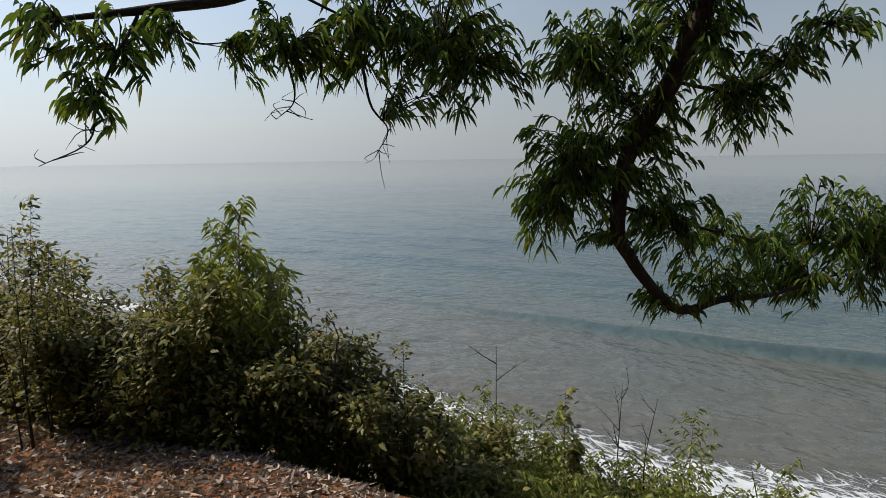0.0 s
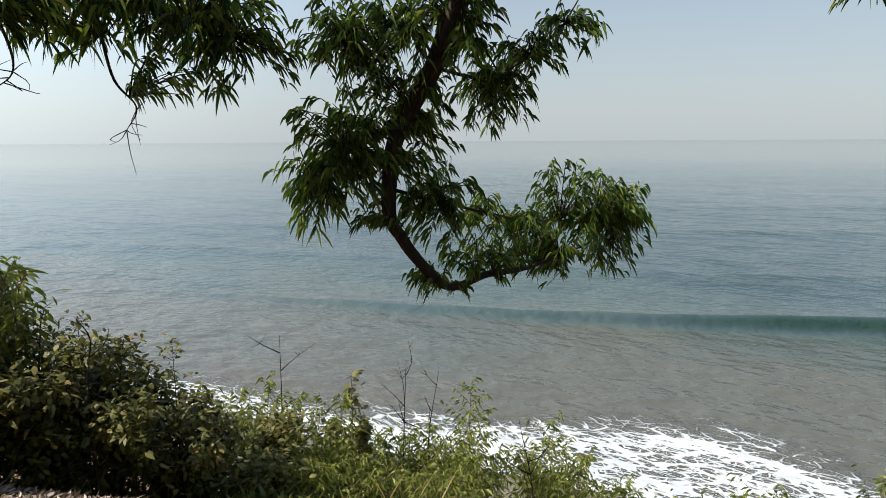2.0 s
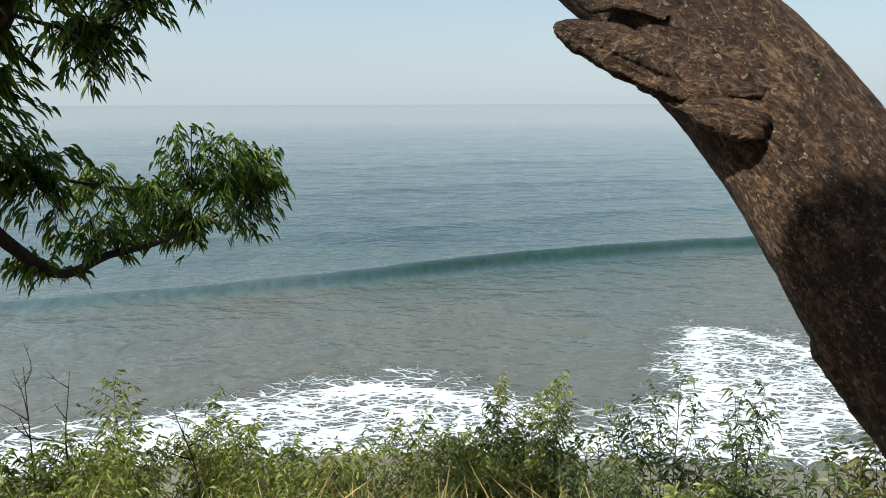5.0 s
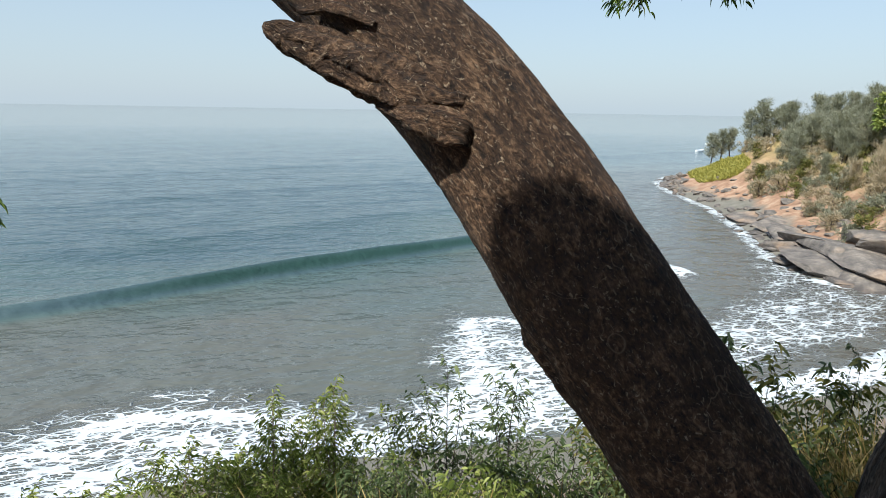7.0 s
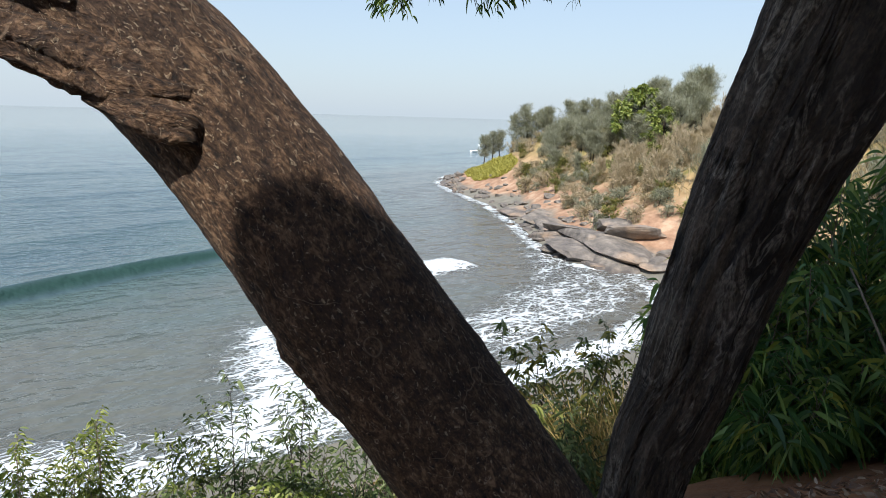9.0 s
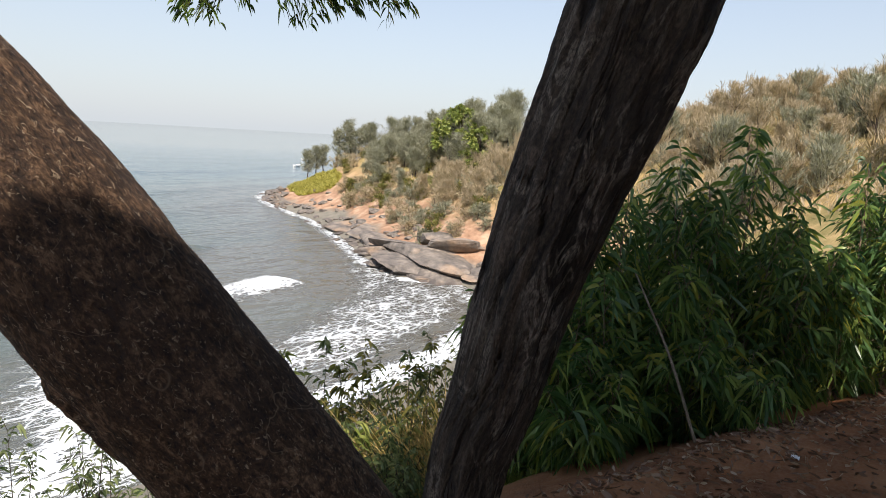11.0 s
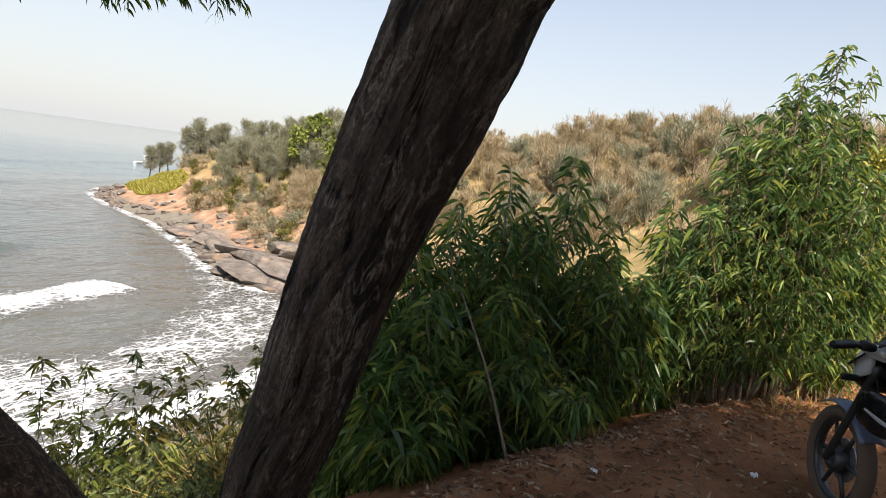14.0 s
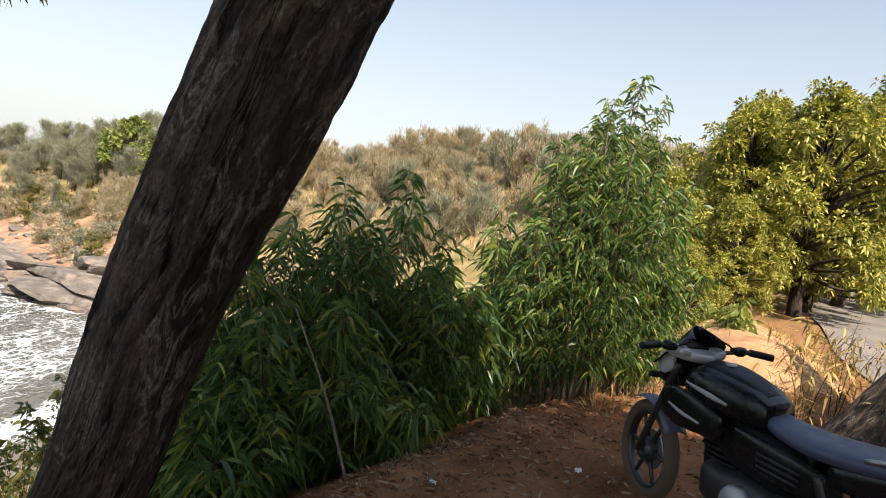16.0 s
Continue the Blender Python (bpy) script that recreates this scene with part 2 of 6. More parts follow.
def ground_material():
    n = Nodes("laterite_ground")
    geo = n.tree.nodes.new("ShaderNodeNewGeometry")
    xyz = n.tree.nodes.new("ShaderNodeSeparateXYZ")
    n.link(geo.outputs["Position"], xyz.inputs[0])
    wob = n.math("MULTIPLY", n.math("SUBTRACT", n.noise(0.09, 5.0), 0.5), 4.0)
    high = n.math("ADD", xyz.outputs["Z"], wob)
    soil = n.ramp(n.noise(2.2, 8.0, 0.62), (0.3, (0.11, 0.04, 0.015)), (0.52, (0.225, 0.092, 0.036)), (0.75, (0.36, 0.175, 0.08)))
    grit = n.ramp(n.noise(45, 3.0), (0.4, 0.0), (0.7, 0.55))
    soil = n.mix(grit, soil, (0.25, 0.14, 0.08))
    laterite = n.ramp(n.noise(0.55, 7.0, 0.65), (0.3, (0.16, 0.09, 0.055)), (0.5, (0.29, 0.175, 0.11)), (0.72, (0.42, 0.31, 0.21)))
    scrub = n.ramp(n.noise(0.35, 7.0, 0.65), (0.32, (0.13, 0.12, 0.04)), (0.5, (0.27, 0.2, 0.085)), (0.7, (0.42, 0.29, 0.14)))
    sand = n.ramp(n.noise(0.8, 5.0), (0.3, (0.13, 0.12, 0.095)), (0.7, (0.19, 0.17, 0.135)))
    far = n.mix(n.ramp(n.math("ADD", n.math("MULTIPLY", high, 0.09), 0.86), (0.1, 0.0), (0.5, 1.0)), laterite, scrub)
    far = n.mix(n.ramp(n.math("ADD", n.math("MULTIPLY", high, 0.09), 1.1), (0.05, 0.0), (0.11, 1.0)), sand, far)
    ln = n.tree.nodes.new("ShaderNodeVectorMath")
    ln.operation = "LENGTH"
    n.link(geo.outputs["Position"], ln.inputs[0])
    near = n.ramp(n.math("MULTIPLY", ln.outputs["Value"], 0.03), (0.3, 1.0), (0.75, 0.0))
    n.set(n.mix(near, far, soil), 0.95, spec=0.15)
    n.bump(n.math("ADD", n.noise(6, 8.0, 0.7), n.math("MULTIPLY", n.noise(70, 3.0), 0.25)), 0.8, 0.06)
    return n.mat


def sea_material():
    n = Nodes("sea_water")
    foam = n.tree.nodes.new("ShaderNodeAttribute")
    foam.attribute_name = "foam"
    silt_face_shade = n.tree.nodes.new("ShaderNodeAttribute")
    silt_face_shade.attribute_name = "silt_face_shade"
    cloud = n.math("MULTIPLY", n.math("SUBTRACT", n.noise(0.06, 5.0, stretch=(0.9, 1.4, 1)), 0.5), 0.9)
    mud_face_shade = n.math("ADD", silt_face_shade.outputs["Fac"], n.math("MULTIPLY", cloud, n.math("MULTIPLY", silt_face_shade.outputs["Fac"], 3.0, True)), True)
    # first stop: the swell's steep face, its weaker reflection painted in as dark green
    water = n.ramp(mud_face_shade, (0.0, (0.02, 0.045, 0.035)), (0.18, (0.046, 0.071, 0.076)), (0.42, (0.064, 0.09, 0.083)), (0.68, (0.087, 0.094, 0.079)), (1.0, (0.1, 0.094, 0.076)))
    # lace of foam: cells whose walls thicken with the amount of foam
    tc = n.tree.nodes.new("ShaderNodeTexCoord")
    warp = n.add("ShaderNodeTexNoise", Scale=0.55, Detail=4.0)
    n.link(tc.outputs["Object"], warp.inputs["Vector"])
    add = n.tree.nodes.new("ShaderNodeMix")
    add.data_type, add.blend_type = "RGBA", "ADD"
    add.inputs["Factor"].default_value = 1.6
    n.link(tc.outputs["Object"], add.inputs[6])
    n.link(warp.outputs["Color"], add.inputs[7])
    mp = n.tree.nodes.new("ShaderNodeMapping")
    mp.inputs["Scale"].default_value = (0.6, 1.75, 1)
    n.link(add.outputs[2], mp.inputs["Vector"])
    cell = n.add("ShaderNodeTexVoronoi", Scale=1.25)
    cell.feature = "DISTANCE_TO_EDGE"
    n.link(mp.outputs["Vector"], cell.inputs["Vector"])
    fine = n.add("ShaderNodeTexVoronoi", Scale=3.4)
    fine.feature = "DISTANCE_TO_EDGE"
    n.link(mp.outputs["Vector"], fine.inputs["Vector"])
    thick = n.math("ADD", foam.outputs["Fac"], n.math("MULTIPLY", n.math("SUBTRACT", n.noise(0.35, 5.0, stretch=(1, 1.8, 1)), 0.5), 0.9))
    wall = n.math("MINIMUM", cell.outputs["Distance"], n.math("MULTIPLY", fine.outputs["Distance"], 1.6))
    white = n.math("MULTIPLY", n.math("SUBTRACT", n.math("MULTIPLY", thick, 0.3), wall), 14.0, True)
    white = n.math("MULTIPLY", white, n.math("MULTIPLY", foam.outputs["Fac"], 6.0, True))
    n.set(n.mix(white, water, (0.5, 0.52, 0.515)), n.math("ADD", 0.16, n.math("MULTIPLY", white, 0.6)))
    n.bsdf.inputs["IOR"].default_value = 1.33
    rip = n.math("ADD", n.noise(0.2, 4.0, 0.55, (0.75, 1.25, 1)), n.math("MULTIPLY", n.noise(0.9, 3.0, 0.5, (0.8, 1.2, 1)), 0.22))
    geo = n.tree.nodes.new("ShaderNodeNewGeometry")
    ln = n.tree.nodes.new("ShaderNodeVectorMath")
    ln.operation = "LENGTH"
    n.link(geo.outputs["Position"], ln.inputs[0])
    calm = n.ramp(n.math("MULTIPLY", ln.outputs["Value"], 0.002), (0.1, 1.0), (0.35, 0.4), (0.95, 0.06))
    relief = n.bump(n.math("ADD", rip, n.math("MULTIPLY", white, 0.15)), 1.0, 0.95)
    n.link(calm, relief.inputs["Strength"])
    n.set(rough=n.math("ADD", n.math("ADD", 0.06, n.math("MULTIPLY", calm, 0.1)), n.math("MULTIPLY", white, 0.6)))
    return n.mat


def rock_material():
    n = Nodes("shore_rock")
    geo = n.tree.nodes.new("ShaderNodeNewGeometry")
    xyz = n.tree.nodes.new("ShaderNodeSeparateXYZ")
    n.link(geo.outputs["Position"], xyz.inputs[0])
    info = n.tree.nodes.new("ShaderNodeObjectInfo")
    grey = n.ramp(n.noise(0.8, 7.0, 0.65), (0.3, (0.055, 0.047, 0.042)), (0.52, (0.15, 0.126, 0.103)), (0.72, (0.28, 0.23, 0.18)))
    rust = n.ramp(n.noise(0.5, 6.0, 0.6), (0.35, (0.2, 0.12, 0.07)), (0.7, (0.4, 0.26, 0.15)))
    col = n.mix(n.ramp(n.math("ADD", n.noise(0.22, 4.0), n.math("MULTIPLY", info.outputs["Random"], 0.3)), (0.68, 0.0), (0.9, 0.8)), grey, rust)
    wet = n.ramp(n.math("ADD", n.math("MULTIPLY", n.math("SUBTRACT", xyz.outputs["Z"], SEA), 0.5), n.noise(0.9, 4.0)), (0.55, 1.0), (0.8, 0.0))
    n.set(n.mix(n.math("MULTIPLY", wet, 0.55), col, (0.05, 0.04, 0.035)), 0.8)
    n.bump(n.math("ADD", n.noise(1.4, 8.0, 0.7), n.math("MULTIPLY", n.noise(0.35, 4.0, stretch=(1, 1, 4)), 1.5)), 0.9, 0.35)
    return n.mat


def asphalt_material():
    n = Nodes("dusty_asphalt")
    col = n.ramp(n.noise(0.7, 6.0), (0.35, (0.15, 0.128, 0.108)), (0.7, (0.22, 0.185, 0.15)))
    n.set(n.mix(n.ramp(n.noise(150, 2.0), (0.4, 0.0), (0.7, 0.5)), col, (0.1, 0.095, 0.09)), 0.9)
    n.bump(n.noise(160, 3.0), 0.5, 0.006)
    return n.mat


GROUND = ground_material()
WATER = sea_material()
ROCK = rock_material()


def bank_material():
    n = Nodes("sandy_earth")
    col = n.ramp(n.noise(1.8, 8.0, 0.65), (0.3, (0.28, 0.135, 0.06)), (0.5, (0.45, 0.25, 0.125)), (0.72, (0.6, 0.38, 0.215)))
    n.set(n.mix(n.ramp(n.noise(40, 3.0), (0.45, 0.0), (0.7, 0.5)), col, (0.3, 0.2, 0.12)), 0.95, spec=0.1)
    n.bump(n.noise(14, 8.0, 0.7), 0.9, 0.05)
    return n.mat


BANK = bank_material()
ASPHALT = asphalt_material()
BLACK_PAINT = plain_material("black_paint", (0.008, 0.008, 0.009), 0.18, 0.0, 0.3, 22, 0.4)
BLACK_PLASTIC = plain_material("black_plastic", (0.012, 0.012, 0.013), 0.4, 0.0, 0.15, 25, 0.25)
TYRE = plain_material("dusty_rubber", (0.11, 0.07, 0.042), 0.85, 0.0, 0.7, 20)
METAL = plain_material("worn_metal", (0.42, 0.42, 0.42), 0.35, 0.9, 0.4, 30)
DARK_METAL = plain_material("dark_metal", (0.07, 0.068, 0.066), 0.45, 0.7, 0.2, 30)
SILVER = plain_material("silver_plastic", (0.5, 0.5, 0.5), 0.35, 0.3, 0.3, 20)
BLUE_SEAT = plain_material("grey_blue_vinyl", (0.06, 0.075, 0.125), 0.32, 0.0, 0.4, 18)
BLUE_PAINT = plain_material("blue_paint", (0.09, 0.11, 0.16), 0.3, 0.0, 0.35, 14)
LENS_GLASS = plain_material("headlamp_glass", (0.5, 0.52, 0.53), 0.08, 0.0, 0.1, 10)
BOAT_WHITE = plain_material("boat_white", (0.8, 0.8, 0.78), 0.4, 0.0, 0.1, 2)
PALE_SCRAP = plain_material("pale_paper", (0.7, 0.69, 0.66), 0.7, 0.0, 0.3, 20)

# ---- mesh helpers ----
rng = np.random.default_rng(7)


def mesh_of(name, verts, faces, material, smooth=False, uv=None, attrs=None):
    """A mesh from arrays of places and of three- or four-cornered faces."""
    me = bpy.data.meshes.new(name)
    verts, faces = np.asarray(verts, np.float32), np.asarray(faces, np.int32)
    k = faces.shape[1]
    me.vertices.add(len(verts))
    me.vertices.foreach_set("co", verts.ravel())
    me.loops.add(faces.size)
    me.loops.foreach_set("vertex_index", faces.ravel())
    me.polygons.add(len(faces))
    me.polygons.foreach_set("loop_start", np.arange(0, faces.size, k, dtype=np.int32))
    me.polygons.foreach_set("use_smooth", np.full(len(faces), smooth))
    if uv is not None:
        me.uv_layers.new(name="UVMap").data.foreach_set("uv", np.asarray(uv, np.float32)[faces.ravel()].ravel())
    for key, values in (attrs or {}).items():
        me.attributes.new(key, "FLOAT", "POINT").data.foreach_set("value", np.asarray(values, np.float32))
    me.update(calc_edges=True)
    me.validate()
    me.materials.append(material)
    return me


def child(name, me, parent, label="", kind=""):
    ob = new(name, me)
    ob.parent = parent
    return tagged(ob, label, kind=kind)


def part(name, bm, material, parent, label="", smooth=True):
    me = bpy.data.meshes.new(name)
    bm.normal_update()
    bm.to_mesh(me)
    bm.free()
    me.polygons.foreach_set("use_smooth", np.full(len(me.polygons), smooth))
    me.materials.append(material)
    return child(name, me, parent, label)


def thing(name, place, label, category, group="", kind=""):
    ob = new(name)
    ob.location = place
    ob.empty_display_size = 0.2
    return tagged(ob, label, category, group, kind)


def wavy(p, scale, seed=0.0):
    """Smooth cheap noise in about -1 to 1 for rows of places."""
    p = np.asarray(p) * scale
    out = 0
    for i in range(5):
        a = np.array([math.sin(3.1 * i + 1 + seed), math.cos(1.7 * i + seed), math.sin(2.3 * i + 2 + seed)]) * (1 + 0.75 * i)
        b = np.array([math.cos(2.2 * i + seed), math.sin(4.1 * i + 1), math.cos(1.3 * i + 3)]) * (1 + 0.6 * i)
        out = out + np.sin(p @ a[: p.shape[1]] + i * 1.9 + seed) * np.cos(p @ b[: p.shape[1]] + i) / (1 + 0.55 * i)
    return out / 2.1


def spline(points, n):
    """n places on a smooth line through the points."""
    p = np.asarray(points, float)
    if len(p) < 3:
        return p[0] + (p[-1] - p[0]) * np.linspace(0, 1, n)[:, None]
    q = np.vstack([2 * p[0] - p[1], p, 2 * p[-1] - p[-2]])
    u = np.linspace(0, len(p) - 1 - 1e-6, n)
    i = u.astype(int)
    f = (u - i)[:, None]
    a, b, c, d = q[i], q[i + 1], q[i + 2], q[i + 3]
    return 0.5 * (2 * b + (c - a) * f + (2 * a - 5 * b + 4 * c - d) * f**2 + (3 * b - a - 3 * c + d) * f**3)


def tube(line, radii, seg=8, rough=0.0, ridges=0, seed=0.0, cap=True):
    """A round limb along a line: places, four-cornered faces and a map of its skin in metres."""
    line = np.asarray(line, float)
    n = len(line)
    radii = np.interp(np.linspace(0, 1, n), np.linspace(0, 1, len(radii)), radii)
    along = np.gradient(line, axis=0)
    along /= np.linalg.norm(along, axis=1, keepdims=True) + 1e-9
    ref = np.array([0.31, 0.95, 0.05]) if abs(along[0] @ [0, 0, 1]) > 0.5 else np.array([0.05, 0.1, 1.0])
    s = np.cross(along, ref)
    s /= np.linalg.norm(s, axis=1, keepdims=True)
    w = np.cross(s, along)
    a = np.linspace(0, 2 * np.pi, seg, endpoint=False)
    ring = np.cos(a)[None, :, None] * s[:, None] + np.sin(a)[None, :, None] * w[:, None]
    far = np.concatenate([[0], np.cumsum(np.linalg.norm(np.diff(line, axis=0), axis=1))])
    r = np.repeat(radii[:, None], seg, 1)
    if rough:
        q = np.stack([np.cos(a)[None] * 1.0 + 0 * far[:, None], np.sin(a)[None] + 0 * far[:, None], far[:, None] * 2.2 + 0 * a[None]], -1).reshape(-1, 3)
        r = r * (1 + rough * wavy(q, 1.6, seed).reshape(n, seg) + 0.5 * rough * wavy(q, 4.2, seed + 3).reshape(n, seg))
    if ridges:
        twist = a[None] * max(ridges, 0) + 2.2 * np.sin(far[:, None] * 2.3 + seed) + 1.1 * np.sin(3 * a[None] + far[:, None] * 5)
        q = np.stack([np.cos(a)[None] * 6 + 0 * far[:, None], np.sin(a)[None] * 6 + 0 * far[:, None], far[:, None] * 5 + 0 * a[None]], -1).reshape(-1, 3)
        fold = 1.7 if ridges > 0 else 0.0
        r = r * (1 + fold * (0.016 * np.sin(twist) + 0.01 * np.sin(2.3 * twist + far[:, None] * 9)) + 0.016 * wavy(q, 1.0, seed).reshape(n, seg) + 0.012 * wavy(q, 2.7, seed + 1).reshape(n, seg))
    verts = (line[:, None] + ring * r[..., None]).reshape(-1, 3)
    i, j = np.meshgrid(np.arange(n - 1), np.arange(seg), indexing="ij")
    k = (j + 1) % seg
    faces = np.stack([i * seg + j, i * seg + k, (i + 1) * seg + k, (i + 1) * seg + j], -1).reshape(-1, 4)
    uv = np.stack([np.repeat((np.minimum(a, 2 * np.pi - a) * radii.mean())[None], n, 0).ravel() , np.repeat(far, seg)], -1)
    if cap:
        verts = np.vstack([verts, line[0], line[-1]])
        e0, e1 = len(verts) - 2, len(verts) - 1
        jj = np.arange(seg)
        kk = (jj + 1) % seg
        tops = np.stack([(n - 1) * seg + jj, (n - 1) * seg + kk, np.full(seg, e1)], -1)
        feet = np.stack([kk, jj, np.full(seg, e0)], -1)
        quads = faces
        faces = np.vstack([quads[:, [0, 1, 2]], quads[:, [0, 2, 3]], tops, feet])
        uv = np.vstack([uv, [0, 0], [0, far[-1]]])
    return verts, faces[:, ::-1], np.asarray(uv)


def crag(v, amount, scale, seed=0.0):
    """Roughen places by small uneven shifts."""
    out = v.copy()
    for i, (k, s) in enumerate(((1.0, 1.0), (0.6, 2.3), (0.4, 4.9))):
        for c in range(3):
            out[:, c] += amount * k * wavy(v, scale * s, seed + 7.3 * c + i)
    return out


def join(pieces):
    """Several (places, faces, map) as one."""
    verts, faces, uvs, n = [], [], [], 0
    for v, f, *u in pieces:
        verts.append(v)
        faces.append(np.asarray(f) + n)
        uvs.append(u[0] if u else np.zeros((len(v), 2)))
        n += len(v)
    return np.vstack(verts), np.vstack(faces), np.vstack(uvs)


def unit(v):
    return v / (np.linalg.norm(v, axis=-1, keepdims=True) + 1e-9)


def blades(base, way, bend, length, width, curve=0.35, shape=(0.85, 0.65)):
    """Many leaves, each of six faces: from base along way, bending towards bend."""
    base, way, bend = np.asarray(base, float), unit(np.asarray(way, float)), np.asarray(bend, float)
    length, width = np.asarray(length, float).reshape(-1, 1), np.asarray(width, float).reshape(-1, 1)
    side = unit(np.cross(way, bend + 1e-4 * way[:, ::-1]))
    curve = np.asarray(curve, float).reshape(-1, 1) if np.ndim(curve) else curve

    def at(t):
        return base + length * (t * way + curve * t * t * bend)

    v = np.stack([at(0.0), at(0.25) - side * width * shape[0] / 2, at(0.25) + side * width * shape[0] / 2, at(0.5) - side * width / 2, at(0.5) + side * width / 2,
                  at(0.76) - side * width * shape[1] / 2, at(0.76) + side * width * shape[1] / 2, at(1.0)], 1)
    f = np.array([[0, 2, 1], [1, 2, 4], [1, 4, 3], [3, 4, 6], [3, 6, 5], [5, 6, 7]])
    n = len(base)
    return v.reshape(-1, 3), (f[None] + 8 * np.arange(n)[:, None, None]).reshape(-1, 3)


def phyllodes(base, way, bend, length, width, curve=1.0):
    """Sickle leaves of ten faces, flat in the plane in which they bend, broadest past the middle."""
    base, way, bend = np.asarray(base, float), unit(np.asarray(way, float)), np.asarray(bend, float)
    length, width = np.asarray(length, float).reshape(-1, 1), np.asarray(width, float).reshape(-1, 1)
    n = len(base)
    curve = curve * rng.uniform(0.7, 1.2, (n, 1))
    side = unit(np.cross(way, bend + 1e-4 * way[:, ::-1]))
    tilt = rng.normal(0, 0.28, (n, 1))
    rows = [base]
    for t, w in ((0.14, 0.42), (0.34, 0.92), (0.55, 1.0), (0.76, 0.72), (0.9, 0.36)):
        mid = base + length * (t * way + curve * t * t * bend)
        flat = unit(np.cross(way + 2 * curve * t * bend, side))
        flat = unit(flat + tilt * side)
        rows += [mid - flat * width * w / 2, mid + flat * width * w / 2]
    rows.append(base + length * (way + curve * bend))
    f = [[0, 2, 1]]
    for k in range(1, 9, 2):
        f += [[k, k + 1, k + 3], [k, k + 3, k + 2]]
    f.append([9, 10, 11])
    return np.stack(rows, 1).reshape(-1, 3), (np.array(f)[None] + 12 * np.arange(n)[:, None, None]).reshape(-1, 3)


def rand_dirs(n, up=0.0):
    d = rng.normal(size=(n, 3))
    d[:, 2] += up
    return unit(d)


# ---- the lie of the land ----
COAST = np.array([(-600, -30), (-120, 5), (-60, 18), (-28, 21.6), (-18, 22.4), (-8, 23.8), (0, 24.4), (8, 23.6), (20, 22.4), (34, 22.4), (42, 25), (49, 30.6), (51.5, 34.5),
                  (49, 41), (55, 52), (61, 60), (71, 77), (79, 96.5), (83.5, 105.5), (94, 116.5), (108, 119), (124, 108), (150, 85), (200, 50), (420, -30), (900, -500), (-600, -500)], float)
FOAM = np.array([(-60, 17), (-60, 20), (-30, 25.2), (-20, 26.6), (-14, 28.5), (-10, 31), (-4, 33.5), (2.5, 31.6), (7, 28.6), (9.5, 30.5), (11, 36), (15, 42.5), (20, 41), (27, 34.5),
                 (33, 36), (41, 40.5), (46, 46), (53, 54), (59, 62), (69, 78), (77.5, 97.5), (82, 107.5), (95, 118), (95, 100), (60, 30), (0, 20)], float)
EDGE = np.array([(-30, -2), (-9, -1.0), (-6, 0.35), (-4.2, 1.2), (-3, 1.8), (-1, 2.15), (0.8, 2.1), (1.8, 1.75), (2.6, 1.4), (4.2, 0.7), (6.2, -0.3), (7.4, -0.8), (12, -1.6), (20, -2.5), (40, -6)], float)


def inside_distance(p, poly):
    """Metres from the outline of a polygon: above nought inside it."""
    best = np.full(len(p), 1e9)
    odd = np.zeros(len(p), bool)
    for a, b in zip(poly, np.roll(poly, -1, 0)):
        ab = b - a
        t = np.clip(((p - a) @ ab) / (ab @ ab), 0, 1)
        best = np.minimum(best, np.hypot(*(p - a - t[:, None] * ab).T))
        cross = (a[1] > p[:, 1]) != (b[1] > p[:, 1])
        xs = a[0] + (p[:, 1] - a[1]) * ab[0] / (ab[1] if ab[1] else 1e-9)
        odd ^= cross & (p[:, 0] < xs)
    return np.where(odd, best, -best)


def land(x, y):
    """Height of the ground."""
    x, y = np.atleast_1d(np.asarray(x, float)), np.atleast_1d(np.asarray(y, float))
    p = np.stack([x, y], -1)
    r = np.hypot(x, y)
    d = inside_distance(p, COAST)
    z = SEA + np.interp(d, [-200, -40, -8, 0, 3, 8, 20, 30, 60, 200], [-12, -5, -1.2, -0.03, 0.6, 2.6, 8.5, 12.9, 16, 22])
    beach = SEA + np.interp(d, [-200, -40, -8, 0, 7, 10, 21, 30, 60, 200], [-12, -5, -1.2, -0.03, 0.8, 2.2, 9.0, 12.9, 16, 22])
    z = np.where(x < 30, z + (beach - z) * np.clip((30 - x) / 8, 0, 1), z)
    z += 6.0 * np.exp(-(((x - 74) / 30) ** 2 + ((y - 4) / 28) ** 2)) * np.clip(d / 15, 0, 1)
    z += 2.5 * np.exp(-(((x - 92) / 14) ** 2 + ((y - 62) / 20) ** 2)) * np.clip(d / 15, 0, 1)
    far = np.clip((r - 25) / 30, 0, 1) * np.clip(d / 6, 0, 1)
    z += far * (1.1 * wavy(p, 0.09) + 0.5 * wavy(p, 0.3, 2))
    s = y - np.interp(x, EDGE[:, 0], EDGE[:, 1])
    ledge = 0.026 * np.clip(x, 0, 12) + 0.03 * wavy(p, 1.3) - 0.015 * np.clip(-y, 0, 8)
    ledge += 0.25 * np.exp(-(((x - 9) / 2.5) ** 2 + ((y + 2.6) / 0.9) ** 2))
    near = ledge - np.interp(s, [-0.6, 0, 1, 4, 9], [0, 0.06, 0.55, 2.7, 7.0]) + 0.06 * wavy(p, 2.1, 5) * np.clip(s + 0.3, 0, 1)
    k = np.clip((r - 8) / 7, 0, 1)
    inland = np.clip(-s / 2, 0, 1) * np.clip((30 - r) / 10, 0, 1)
    k = k * (1 - inland)
    k = k * k * (3 - 2 * k)
    return near * (1 - k) + z * k


